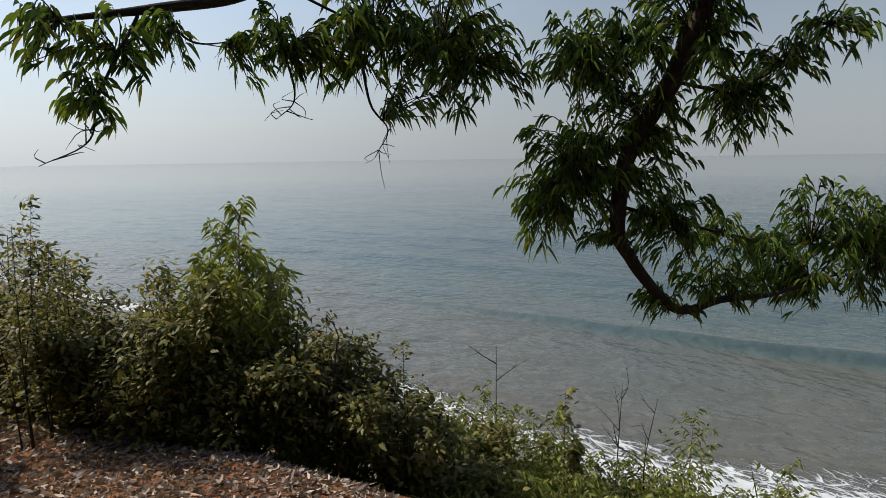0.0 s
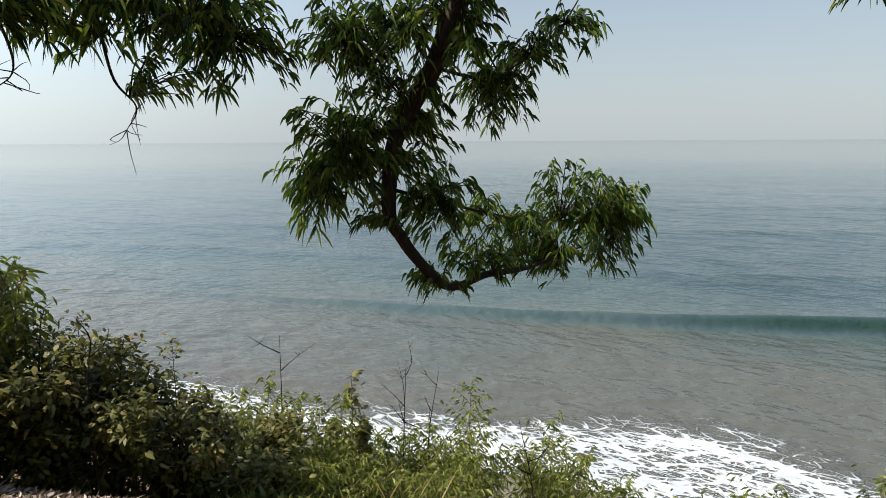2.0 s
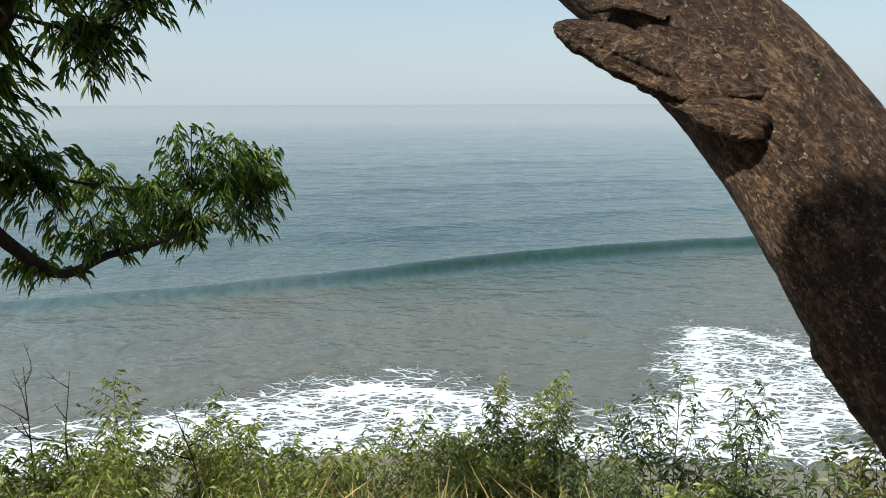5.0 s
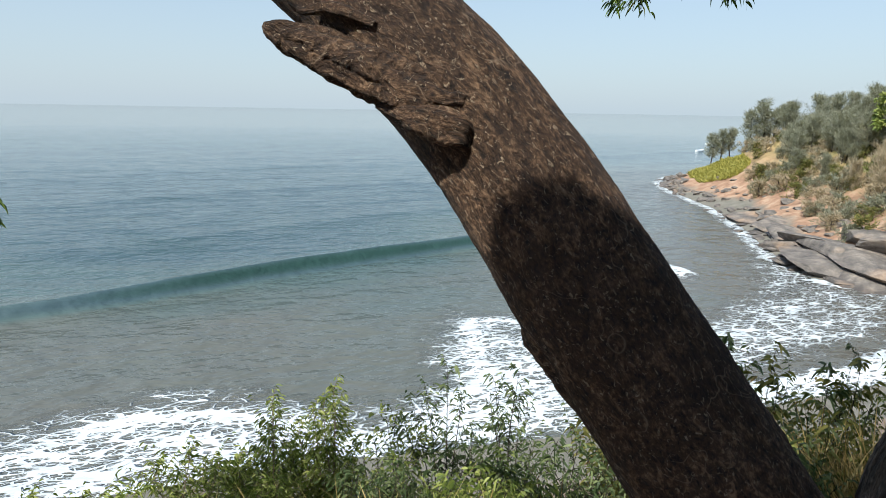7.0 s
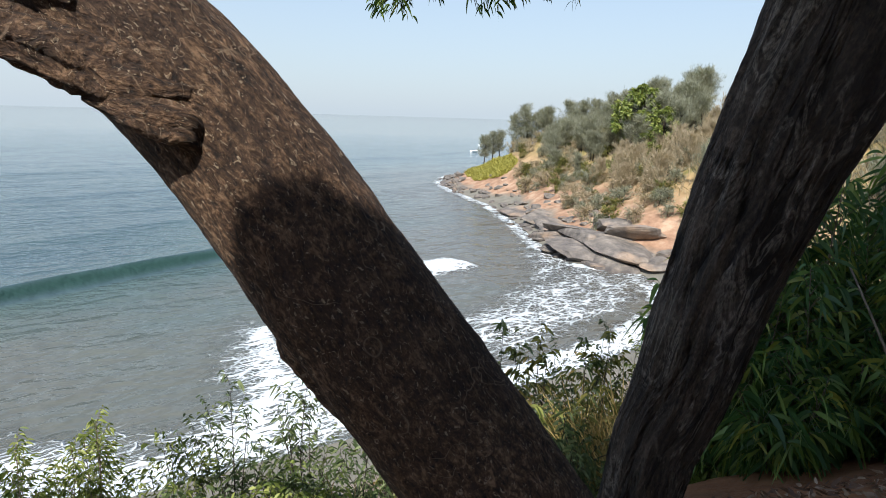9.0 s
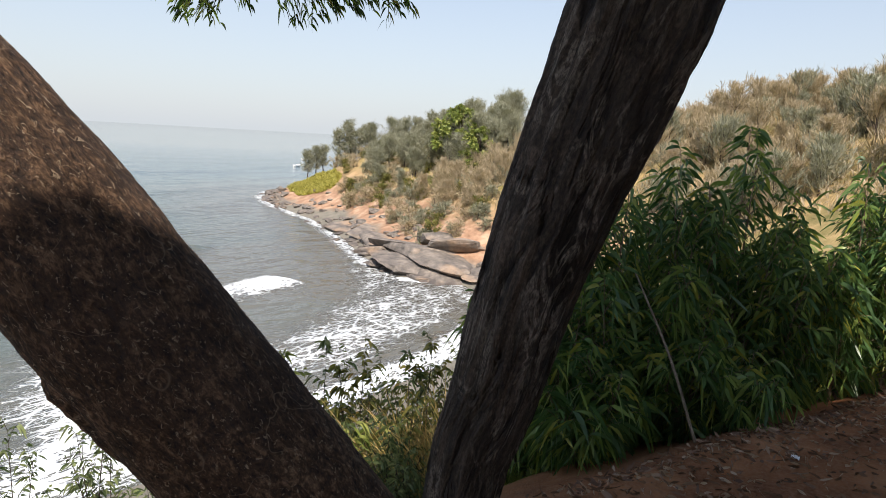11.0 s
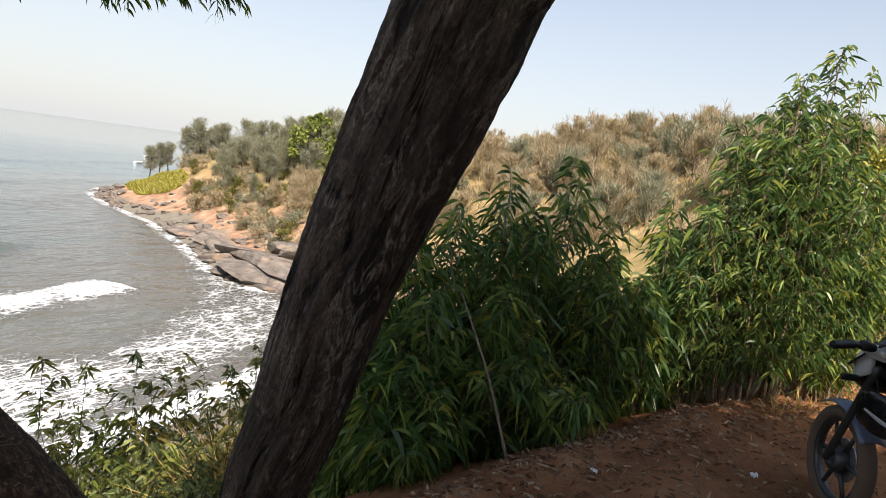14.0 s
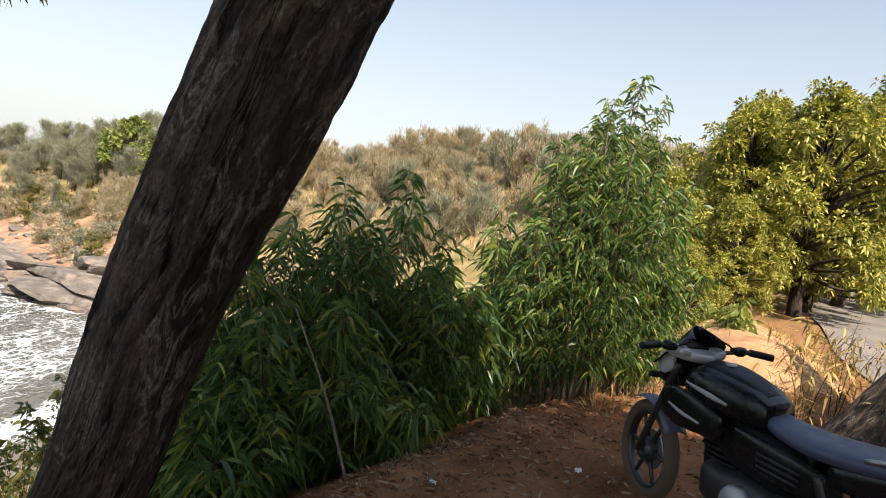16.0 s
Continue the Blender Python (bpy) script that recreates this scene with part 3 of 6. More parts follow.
def polar(radii, angles):
    r, a = np.meshgrid(radii, angles, indexing="ij")
    verts = np.stack([r * np.sin(a), r * np.cos(a)], -1).reshape(-1, 2)
    n, m = len(radii), len(angles)
    i, j = np.meshgrid(np.arange(n - 1), np.arange(m), indexing="ij")
    k = (j + 1) % m
    return verts, np.stack([i * m + k, (i + 1) * m + k, (i + 1) * m + j, i * m + j], -1).reshape(-1, 4)


fan = np.concatenate([np.radians(np.arange(-85, 130, 0.5)), np.radians(np.arange(130, 275, 2.0))])
xy, quads = polar(0.12 * 1.043 ** np.arange(0, 215), fan)
ground = new("ground", mesh_of("ground", np.column_stack([xy, land(*xy.T)]), quads, GROUND, True))
tagged(ground, "red-brown earth ledge falling to the shore and rising to the headland", "ground", kind="structure")


def swell(p):
    """Height of the sea, and where it foams."""
    x, y = p.T
    d = -inside_distance(p, COAST)
    calm = np.clip((d - 3) / 22, 0.06, 1)
    z = calm * (0.13 * wavy(p * [0.4, 1.0], 0.5) + 0.15 * wavy(p * [0.3, 1.0], 0.17, 4) + 0.02 * wavy(p * [0.35, 1.0], 1.1, 7)) * np.clip(300 / (np.hypot(x, y) + 1), 0, 1)
    crest = y - (49.6 + 0.3 * (x + 11) + 1.1 * np.sin(x * 0.09))
    along = np.clip((x + 62) / 62, 0, 1) ** 1.4 * np.clip((46 - x) / 8, 0, 1)
    z += along * 1.2 * np.where(crest < 0, np.exp(-((crest / 0.8) ** 2)), np.exp(-(np.abs(crest / 3.0) ** 1.3)))
    for far, tall in ((24, 0.32), (52, 0.26), (95, 0.22)):
        c2 = crest - far - 4 * np.sin(x * 0.03 + far)
        z += tall * np.exp(-((c2 / 3.2) ** 2)) * np.clip((x + 140) / 60, 0, 1)
    f = inside_distance(p, FOAM)
    foam = np.clip(f / 4.0 + 0.12, 0, 1) * np.clip(1.0 - d / 26, 0.34, 0.58) * np.interp(x, [10, 24, 36, 46], [1.0, 0.75, 0.7, 0.5])
    foam = np.maximum(foam, (f > 0) * 0.95 * np.exp(-(((f - 3.4 - 1.2 * wavy(p, 0.3, 1)) / 1.0) ** 2)) * np.clip(1.5 - np.abs(x) / 22, 0.0, 1))
    foam = np.maximum(foam, 0.95 * np.exp(-((d - 1.2) / 1.3) ** 2) * (x < 40) * (0.75 + 0.5 * wavy(p, 0.25, 9)))
    foam = np.maximum(foam, 0.75 * np.exp(-((d - 0.6) / 1.0) ** 2) * (x > 40) * np.clip(0.6 + 0.7 * wavy(p, 0.35, 6), 0, 1))
    roll_ = 1.5 * np.exp(-(((y - (46.0 + 0.12 * (x - 34))) / 2.0) ** 2)) * np.clip((x - 25) / 3, 0, 1) * np.clip((40.5 - x) / 1.2, 0, 1)
    roll_ *= np.clip(0.85 + 0.55 * wavy(p, 0.55, 3), 0, 1.3)
    z += 0.3 * np.clip(roll_, 0, 1)
    foam = np.maximum(foam, roll_)
    silt_face_shade = 0.2 + np.clip(1.15 - d / 40, 0, 1) * 0.72 + 0.35 * np.exp(-(((x - 45) / 20) ** 2 + ((y - 50) / 14) ** 2))
    # the steep face of the swell is darkened in colour, as it mirrors less sky
    silt_face_shade = np.clip(silt_face_shade, 0, 1) * (1 - along * np.exp(-(((crest + 0.55) / 0.75) ** 2)))
    return z, np.clip(foam, 0, 1.3), np.clip(silt_face_shade, 0, 1)


fan_sea = np.concatenate([np.radians(np.arange(-88, 62, 0.3)), np.radians(np.arange(62, 272, 3.0))])
xy, quads = polar(np.concatenate([np.arange(19, 40, 0.5), np.arange(40, 72, 0.24), 72 * 1.024 ** np.arange(0, 176)]), fan_sea)
lift, foam_at, silt_face_shade_at = swell(xy)
me = mesh_of("water", np.column_stack([xy, SEA + lift]), quads, WATER, True, attrs={"foam": foam_at, "silt_face_shade": silt_face_shade_at})
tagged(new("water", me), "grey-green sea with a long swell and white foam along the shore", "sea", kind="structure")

# ---- the leaning acacia tree over the path ----
def height(x, y):
    return float(land(x, y)[0])


def limb(points, radii, seg=10, n=None, rough=0.06, ridges=0, seed=0.0):
    return tube(spline(points, n or 8 * len(points)), radii, seg, rough, ridges, seed)


def foliage(clusters, stem, per=95, length=0.135, width=0.021, loose=0.012, arch=0.55):
    """Sickle leaves in tufts on twigs that grow from the nearest place of a stem into each cluster (x, y, z, radius)."""
    stem = np.asarray(stem, float)
    twigs, base, way, bend, size = [], [], [], [], []
    for x, y, z, r in clusters:
        c = np.array([x, y, z])
        root = stem[np.argmin(np.linalg.norm(stem - c, axis=1))]
        total = per * (r / 0.25) ** 1.7
        count = max(4, int(total / 13))
        for _ in range(count):
            tip = c + rand_dirs(1)[0] * r * rng.uniform(0.3, 1.0) ** 0.6 * [1, 1, 0.85]
            span = np.linalg.norm(tip - root)
            mid = root + (tip - root) * 0.55 + rng.normal(0, 0.09 * span + 0.01, 3) + [0, 0, 0.14 * span]
            line = spline([root, mid, tip], 9)
            twigs.append(tube(line, [0.003 + 0.005 * span, 0.0016], 4))
            m = max(5, int(total / count * rng.uniform(0.6, 1.4)))
            grow = min(0.9, 0.26 / (span + 0.01))
            t = 1.0 - grow * rng.random(m) ** 1.2
            k = np.minimum(t * 8, 7.99)
            i = k.astype(int)
            run = unit(line[i + 1] - line[i])
            p = line[i] + (line[i + 1] - line[i]) * (k - i)[:, None] + rng.normal(0, loose, (m, 3))
            out = rng.normal(size=(m, 3))
            out = unit(out - run * np.sum(out * run, axis=1, keepdims=True))
            out = out * [1, 1, 0.4] * 0.75 + 0.8 * unit(run * [1, 1, 0.15])
            out[:, 2] += arch * rng.uniform(0.3, 1.1, m)
            base.append(p), way.append(out)
            bend.append(np.tile([0, 0, -1.0], (m, 1)) + rng.normal(0, 0.1, (m, 3)))
            size.append(length * rng.uniform(0.7, 1.2, m))
    return join(twigs), np.vstack(base), unit(np.vstack(way)), np.vstack(bend), np.concatenate(size), width


def leaf_parts(parent, base, way, bend, size, width, material, single=0, curve=1.35, name="foliage", label="", sickle=True):
    """Most leaves as one mesh; some as objects of their own that share one mesh."""
    make = phyllodes if sickle else blades
    pick = rng.permutation(len(base))
    base, way, bend, size = base[pick], way[pick], bend[pick], size[pick]
    v, f = make(base[single:], way[single:], bend[single:], size[single:], width * rng.uniform(0.75, 1.25, len(base) - single), curve)
    child(name, mesh_of(name, v, f, material), parent, label, kind="stuff")
    if single:
        v, f = make(np.zeros((1, 3)), [[1, 0, 0]], [[0, 0, -1.0]], [1.0], [width / size.mean()], curve)
        me = mesh_of("leaf", v, f, material)
        for p, d, b, s in zip(base[:single], way[:single], bend[:single], size[:single]):
            x = Vector(d).normalized()
            y = Vector(-b).cross(x).normalized()
            ob = child("leaf", me, parent)
            ob.matrix_basis = Matrix.Translation(p) @ Matrix((x, y, x.cross(y))).transposed().to_4x4() @ Matrix.Scale(s, 4)


tree = thing("acacia_tree", (0, 0, 0), "leaning forked acacia with rough red-brown bark and drooping sickle leaves", "tree")
A_LINE = [(1.75, 0.55, -0.4), (1.45, 0.75, 0.05), (1.1, 1.02, 0.62), (0.829, 1.226, 1.087), (0.696, 1.324, 1.314), (0.572, 1.42, 1.536), (0.416, 1.533, 1.752), (0.188, 1.66, 1.968),
          (-0.25, 1.85, 2.33), (-1.0, 2.2, 2.9), (-1.9, 2.55, 3.5), (-3.0, 2.5, 4.1)]
v, f, uv = limb(A_LINE, [0.2, 0.185, 0.168, 0.157, 0.155, 0.145, 0.134, 0.112, 0.105, 0.095, 0.085, 0.06], 170, 760, 0.025, -1, 1.0)
v = crag(v, 0.0022, 22.0)
child("trunk", mesh_of("trunk", v, f, BARK_RED, True, uv), tree, "sunlit red-brown trunk leaning over the slope")
B_LINE = [(2.25, 1.72, -0.7), (2.26, 1.62, 0.1), (2.278, 1.578, 0.39), (2.314, 1.513, 0.644), (2.367, 1.421, 1.13), (2.44, 1.301, 1.6), (2.521, 1.17, 2.054), (2.6, 1.05, 2.5),
          (2.65, 0.75, 3.3), (2.3, 0.3, 4.2), (1.5, -0.3, 5.0)]
v, f, uv = limb(B_LINE, [0.19, 0.155, 0.167, 0.177, 0.195, 0.227, 0.255, 0.26, 0.2, 0.14, 0.08], 150, 420, 0.035, 15, 4.0)
v = crag(v, 0.0025, 16.0, 3.0)
tree2 = thing("acacia_tree", (0, 0, 0), "upright acacia with dark furrowed bark standing in shade", "tree")
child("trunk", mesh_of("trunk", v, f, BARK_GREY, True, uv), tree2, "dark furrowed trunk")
v, f, uv = limb([(0.105, 1.53, 1.8), (0.122, 1.528, 1.79), (0.165, 1.52, 1.772), (0.225, 1.5, 1.748), (0.3, 1.455, 1.715), (0.37, 1.405, 1.69), (0.43, 1.385, 1.672), (0.52, 1.39, 1.668)],
                [0.004, 0.016, 0.03, 0.042, 0.046, 0.045, 0.036, 0.01], 70, 260, 0.34, -1, 2.0)
v = crag(v, 0.008, 15.0, 1.0)
child("branch_stub", mesh_of("branch_stub", v, f, BARK_RED, True, uv), tree, "ragged ledge of a broken branch standing out from the trunk")
for line, rad in (([(0.3, 1.45, 1.66), (0.37, 1.375, 1.635), (0.42, 1.35, 1.615), (0.45, 1.36, 1.58)], [0.01, 0.03, 0.032, 0.012]),
                  ([(0.17, 1.54, 1.83), (0.24, 1.49, 1.83), (0.3, 1.45, 1.8)], [0.006, 0.014, 0.006]),
                  ([(0.575, 1.36, 1.29), (0.6, 1.335, 1.215), (0.66, 1.295, 1.12), (0.74, 1.24, 1.0)], [0.006, 0.035, 0.032, 0.008])):
    v, f, uv = limb(line, rad, 40, 90, 0.35, -1, 5.0)
    v = crag(v, 0.005, 18.0, 4.0)
    child("bark_knot", mesh_of("bark_knot", v, f, BARK_RED, True, uv), tree, "gnarled bark swelling on the trunk")
H_LINE = [(-1.35, 2.81, 3.3), (-1.65, 3.06, 2.9), (-1.86, 3.14, 2.34), (-1.98, 3.13, 2.07), (-2.14, 3.09, 1.79), (-2.21, 3.05, 1.61), (-2.23, 3.03, 1.28), (-2.17, 3.07, 1.12), (-2.07, 3.19, 0.92),
          (-1.98, 3.3, 0.83), (-1.86, 3.48, 0.88), (-1.69, 3.71, 0.9), (-1.5, 4.11, 0.98)]
v, f, uv = limb(H_LINE, [0.08, 0.064, 0.056, 0.05, 0.046, 0.042, 0.038, 0.034, 0.028, 0.023, 0.02, 0.014, 0.006], 16, 150, 0.16, 5, 6.0)
child("limb", mesh_of("limb", v, f, BARK_TWIG, True, uv), tree, "crooked dark hanging limb")
SIDE = [[(-1.89, 3.14, 2.26), (-1.77, 3.26, 2.12), (-1.71, 3.31, 2)], [(-2, 3.14, 2.03), (-1.8, 3.41, 2), (-1.5, 3.53, 2.2), (-1.35, 3.61, 2.45)],
        [(-2.22, 3.03, 1.4), (-2, 3.41, 1.28), (-1.75, 3.96, 1.15), (-1.4, 4.46, 1.15)], [(-2.15, 3.09, 1.75), (-2.4, 2.91, 1.6), (-2.57, 2.79, 1.45)],
        [(-1.95, 3.11, 2.15), (-2.2, 2.96, 2.25), (-2.4, 2.79, 2.15)]]
for line in SIDE:
    v, f, uv = limb(line, [0.011, 0.007, 0.003], 7, 24, 0.2)
    child("branch", mesh_of("branch", v, f, BARK_TWIG, True, uv), tree)
stem = np.vstack([spline(H_LINE, 60)[14:], *[spline(line, 14) for line in SIDE]])
HANG = [(-2.36, 2.81, 2.21, 0.24), (-2.24, 3.03, 2.25, 0.2), (-2.28, 2.87, 2.02, 0.22), (-1.64, 3.47, 2.1, 0.22), (-1.43, 3.55, 2.25, 0.17), (-1.85, 3.37, 1.86, 0.2), (-1.71, 3.44, 1.84, 0.18),
        (-2.5, 2.82, 1.74, 0.2), (-2.6, 2.74, 1.47, 0.17), (-2.44, 2.87, 1.41, 0.22), (-2.54, 2.79, 1.3, 0.16), (-2.31, 2.97, 1.79, 0.2), (-2.04, 3.15, 1.7, 0.17), (-1.98, 3.3, 1.42, 0.15)]
RIGHT = [(-1.9, 3.57, 1.2, 0.18), (-2.1, 3.22, 1.17, 0.18), (-1.8, 3.83, 1.05, 0.22), (-1.65, 4, 1.02, 0.25), (-1.48, 4.27, 1.06, 0.28), (-1.32, 4.51, 1.07, 0.22), (-1.66, 4.1, 1.36, 0.2),
         (-1.47, 4.38, 1.3, 0.25), (-1.35, 4.52, 1.22, 0.2), (-1.36, 4.41, 0.86, 0.16), (-1.67, 3.99, 0.85, 0.14), (-2.09, 3.24, 0.9, 0.13), (-2.01, 3.29, 0.82, 0.08), (-1.95, 3.42, 1.02, 0.14)]
LIMB = [(-1.75, 3.12, 2.55, 0.2), (-1.98, 3.05, 2.4, 0.2), (-1.8, 3.25, 2.3, 0.16), (-2.1, 3.0, 2.15, 0.18), (-1.85, 3.2, 2.1, 0.16), (-2.25, 2.95, 1.95, 0.18), (-2.05, 3.2, 1.9, 0.15), (-2.35, 2.9, 1.6, 0.2),
        (-2.1, 3.15, 1.55, 0.15), (-2.35, 2.95, 1.5, 0.2), (-2.1, 3.15, 1.35, 0.16), (-2.3, 2.98, 1.2, 0.13), (-1.85, 3.55, 1.0, 0.16)]
twigs, *leaves = foliage([(x, y, z, 1.15 * r) for x, y, z, r in HANG + RIGHT + LIMB], stem, 400, 0.056, 0.0138)
child("branchwork", mesh_of("branchwork", *twigs[:2], BARK_TWIG, True, twigs[2]), tree, kind="stuff")
leaf_parts(tree, *leaves, ACACIA_LEAF, 280)

L_LINE = [(-2.65, 2.71, 4), (-3.15, 2.11, 3.3), (-3.3, 1.66, 2.62), (-3.29, 1.45, 2.44), (-3.33, 1.09, 2.34), (-3.35, 0.71, 2.25)]
v, f, uv = limb(L_LINE, [0.07, 0.05, 0.035, 0.03, 0.022, 0.01], 10, 60, 0.08, 5, 3.0)
child("limb", mesh_of("limb", v, f, BARK_TWIG, True, uv), tree)
SIDE_L = [[(-3.3, 1.61, 2.55), (-3.1, 2.01, 2.35), (-2.85, 2.41, 2.2), (-2.65, 2.71, 2.1)], [(-3.31, 1.11, 2.33), (-3.27, 1.23, 2.2), (-3.25, 1.51, 2.25)], [(-3.33, 1.01, 2.3), (-3.25, 0.81, 1.95), (-3.22, 0.75, 1.76), (-3.25, 0.57, 1.66)],
          [(-3.25, 1.61, 2.3), (-3.19, 1.66, 2.08), (-3.18, 1.66, 1.95), (-3.23, 1.59, 1.87)], [(-3.1, 2.01, 2.2), (-3.07, 2.04, 1.95), (-3.02, 2.11, 1.82), (-3.05, 2.06, 1.7)]]
for line in SIDE_L:
    curve = spline(line, 24)
    pieces = [tube(curve, [0.008, 0.005, 0.0016], 6, 0.2)]
    for _ in range(8):
        p = curve[rng.integers(13, 24)]
        q = p + (rand_dirs(1)[0] + [0, 0, -0.3]) * rng.uniform(0.05, 0.18)
        pieces.append(tube(spline([p, (p + q) / 2 + rng.normal(0, 0.02, 3), q], 6), [0.0028, 0.001], 4))
    v, f, uv = join(pieces)
    child("branch", mesh_of("branch", v, f, BARK_TWIG, True, uv), tree)
LEFT = [(-3.24, 0.65, 2.14, 0.18), (-3.29, 0.88, 2.15, 0.2), (-3.33, 1.09, 2.2, 0.18), (-3.23, 0.71, 1.97, 0.14), (-3.27, 0.83, 1.88, 0.1), (-3.23, 1.58, 2.26, 0.2), (-3.16, 1.72, 2.21, 0.22),
        (-3.27, 1.5, 2.15, 0.14), (-3.12, 1.96, 2.29, 0.25), (-2.99, 2.14, 2.23, 0.27), (-2.85, 2.32, 2.18, 0.27), (-2.78, 2.54, 2.24, 0.25), (-2.92, 2.23, 1.99, 0.16), (-2.77, 2.4, 1.98, 0.15),
        (-2.61, 2.7, 2.06, 0.12), (-3.17, 1.88, 2.12, 0.14), (-3.05, 2.06, 2.45, 0.3), (-2.8, 2.41, 2.45, 0.3)]
stem = np.vstack([spline(L_LINE, 40)[14:], *[spline(line, 14)[:11] for line in SIDE_L]])
twigs, *leaves = foliage(LEFT, stem, 390, 0.06, 0.0145)
child("branchwork", mesh_of("branchwork", *twigs[:2], BARK_TWIG, True, twigs[2]), tree, kind="stuff")
leaf_parts(tree, *leaves, ACACIA_LEAF, 220)

# tips of branches that hang into view from above, and the crown that shades the path
TOP = [(-0.05, 4.09, 2.38, 0.13), (0.15, 4.08, 2.4, 0.13), (-0.21, 4.1, 2.45, 0.15), (2.45, 3.72, 2.34, 0.17), (2.9, 3.37, 2.38, 0.16), (2.67, 3.56, 2.5, 0.22), (2.3, 3.85, 2.5, 0.18), (3.1, 3.2, 2.45, 0.2), (3.3, 3.0, 2.48, 0.18), (2.1, 3.95, 2.46, 0.14)]
stem = np.vstack([spline([(-1.9, 2.75, 3.5), (-0.6, 3.7, 3.3), (0.0, 4.05, 2.8)], 20), spline([(2.1, 0.55, 3.0), (2.5, 2.2, 3.5), (2.6, 3.5, 3.0)], 20)])
for line in ([(-1.9, 2.75, 3.5), (-0.6, 3.7, 3.3), (0.0, 4.05, 2.8), (0.0, 4.08, 2.5)], [(2.1, 0.55, 3.0), (2.5, 2.2, 3.5), (2.6, 3.5, 3.0), (2.6, 3.6, 2.5)]):
    v, f, uv = limb(line, [0.05, 0.03, 0.015, 0.006], 8, 30)
    child("branch", mesh_of("branch", v, f, BARK_TWIG, True, uv), tree)
twigs, *leaves = foliage(TOP, stem, 420, 0.054, 0.013)
child("branchwork", mesh_of("branchwork", *twigs[:2], BARK_TWIG, True, twigs[2]), tree, kind="stuff")
leaf_parts(tree, *leaves, ACACIA_LEAF)
# unseen crown: clusters placed where they shade trunks, saplings, path and motorcycle
SHADE_CROWN = [(-2.7, -0.3, 4.5, 0.8), (-1.2, -0.2, 4.6, 0.85), (0.0, -0.1, 4.8, 0.85), (-2.3, -1.2, 4.5, 0.95), (-1.0, -1.1, 4.6, 0.95), (0.3, -1.0, 4.8, 0.95), (-0.4, -2.3, 4.6, 1.1),
         (-1.6, -2.2, 4.6, 1.1), (0.5, -2.4, 5.0, 0.9), (-3.6, -0.7, 4.7, 0.8), (-2.8, -2.2, 4.7, 0.9), (-2.2, -0.24, 4.5, 0.55), (1.6, -0.5, 4.8, 0.7), (-0.95, 0.3, 4.6, 0.5), (-0.4, 0.5, 4.7, 0.6), (0.4, -3.4, 4.9, 1.1), (-0.8, -3.3, 4.8, 1.1), (-2.0, -3.3, 4.8, 1.1)]
SHADE_CROWN_EAST = [(0.7, 0.75, 4.7, 0.65), (1.3, 0.6, 4.8, 0.75), (2.0, 0.75, 4.9, 0.75), (2.7, 0.35, 5.0, 0.75), (1.0, 2.4, 4.2, 0.8), (2.2, 2.5, 4.3, 0.8), (-0.2, 2.9, 4.2, 0.7), (3.3, 1.6, 4.6, 0.9), (3.2, 2.8, 4.4, 0.8), (2.6, 1.5, 4.9, 0.8)]
LIMBS_A = [[(-3.0, 2.5, 4.1), (-3.4, 1.2, 4.5), (-3.0, -0.2, 4.6), (-2.4, -1.8, 4.7)], [(-3.0, -0.2, 4.6), (-2.0, -0.6, 4.7), (-1.0, -0.8, 4.7)], [(-3.0, 2.5, 4.1), (-4.0, 2.5, 4.4), (-4.8, 2.2, 4.5)],
           [(-2.4, -1.8, 4.7), (-1.6, -2.6, 4.8), (-0.6, -3.0, 4.8)]]
LIMBS_B = [[(1.5, -0.3, 5.0), (0.4, -0.8, 4.9), (-0.4, -0.6, 4.8)], [(1.5, -0.3, 5.0), (0.6, -1.8, 5.0), (0.3, -3.0, 4.9)], [(2.3, 0.3, 4.2), (1.2, 0.5, 4.6), (0.0, 0.3, 4.8), (-0.6, 0.3, 4.7)],
           [(2.3, 0.3, 4.2), (2.4, 1.2, 4.6), (1.6, 2.2, 4.4), (0.2, 2.7, 4.3)], [(2.3, 0.3, 4.2), (2.8, 1.2, 4.7), (3.2, 2.4, 4.5)]]
# more unseen clusters, added to deepen the shade and block sky from behind
SHADE_CROWN = [(x + 0.4, y - 0.85, z, r) for x, y, z, r in SHADE_CROWN] + [(-1.6, -0.8, 4.5, 0.5), (-1.2, -0.75, 4.5, 0.45), (-2.0, -0.8, 4.5, 0.45), (-0.8, -0.6, 4.5, 0.5), (2.3, -2.7, 4.6, 0.6), (1.6, -1.8, 4.8, 0.6), (-1.0, -5.0, 5.0, 1.0), (-3.0, -4.8, 5.0, 1.0), (0.7, -5.2, 5.0, 0.9)]
SHADE_CROWN_EAST = [(x + 0.4, y - 0.85, z, r) for x, y, z, r in SHADE_CROWN_EAST] + [(2.9, 0.2, 4.5, 0.65)]
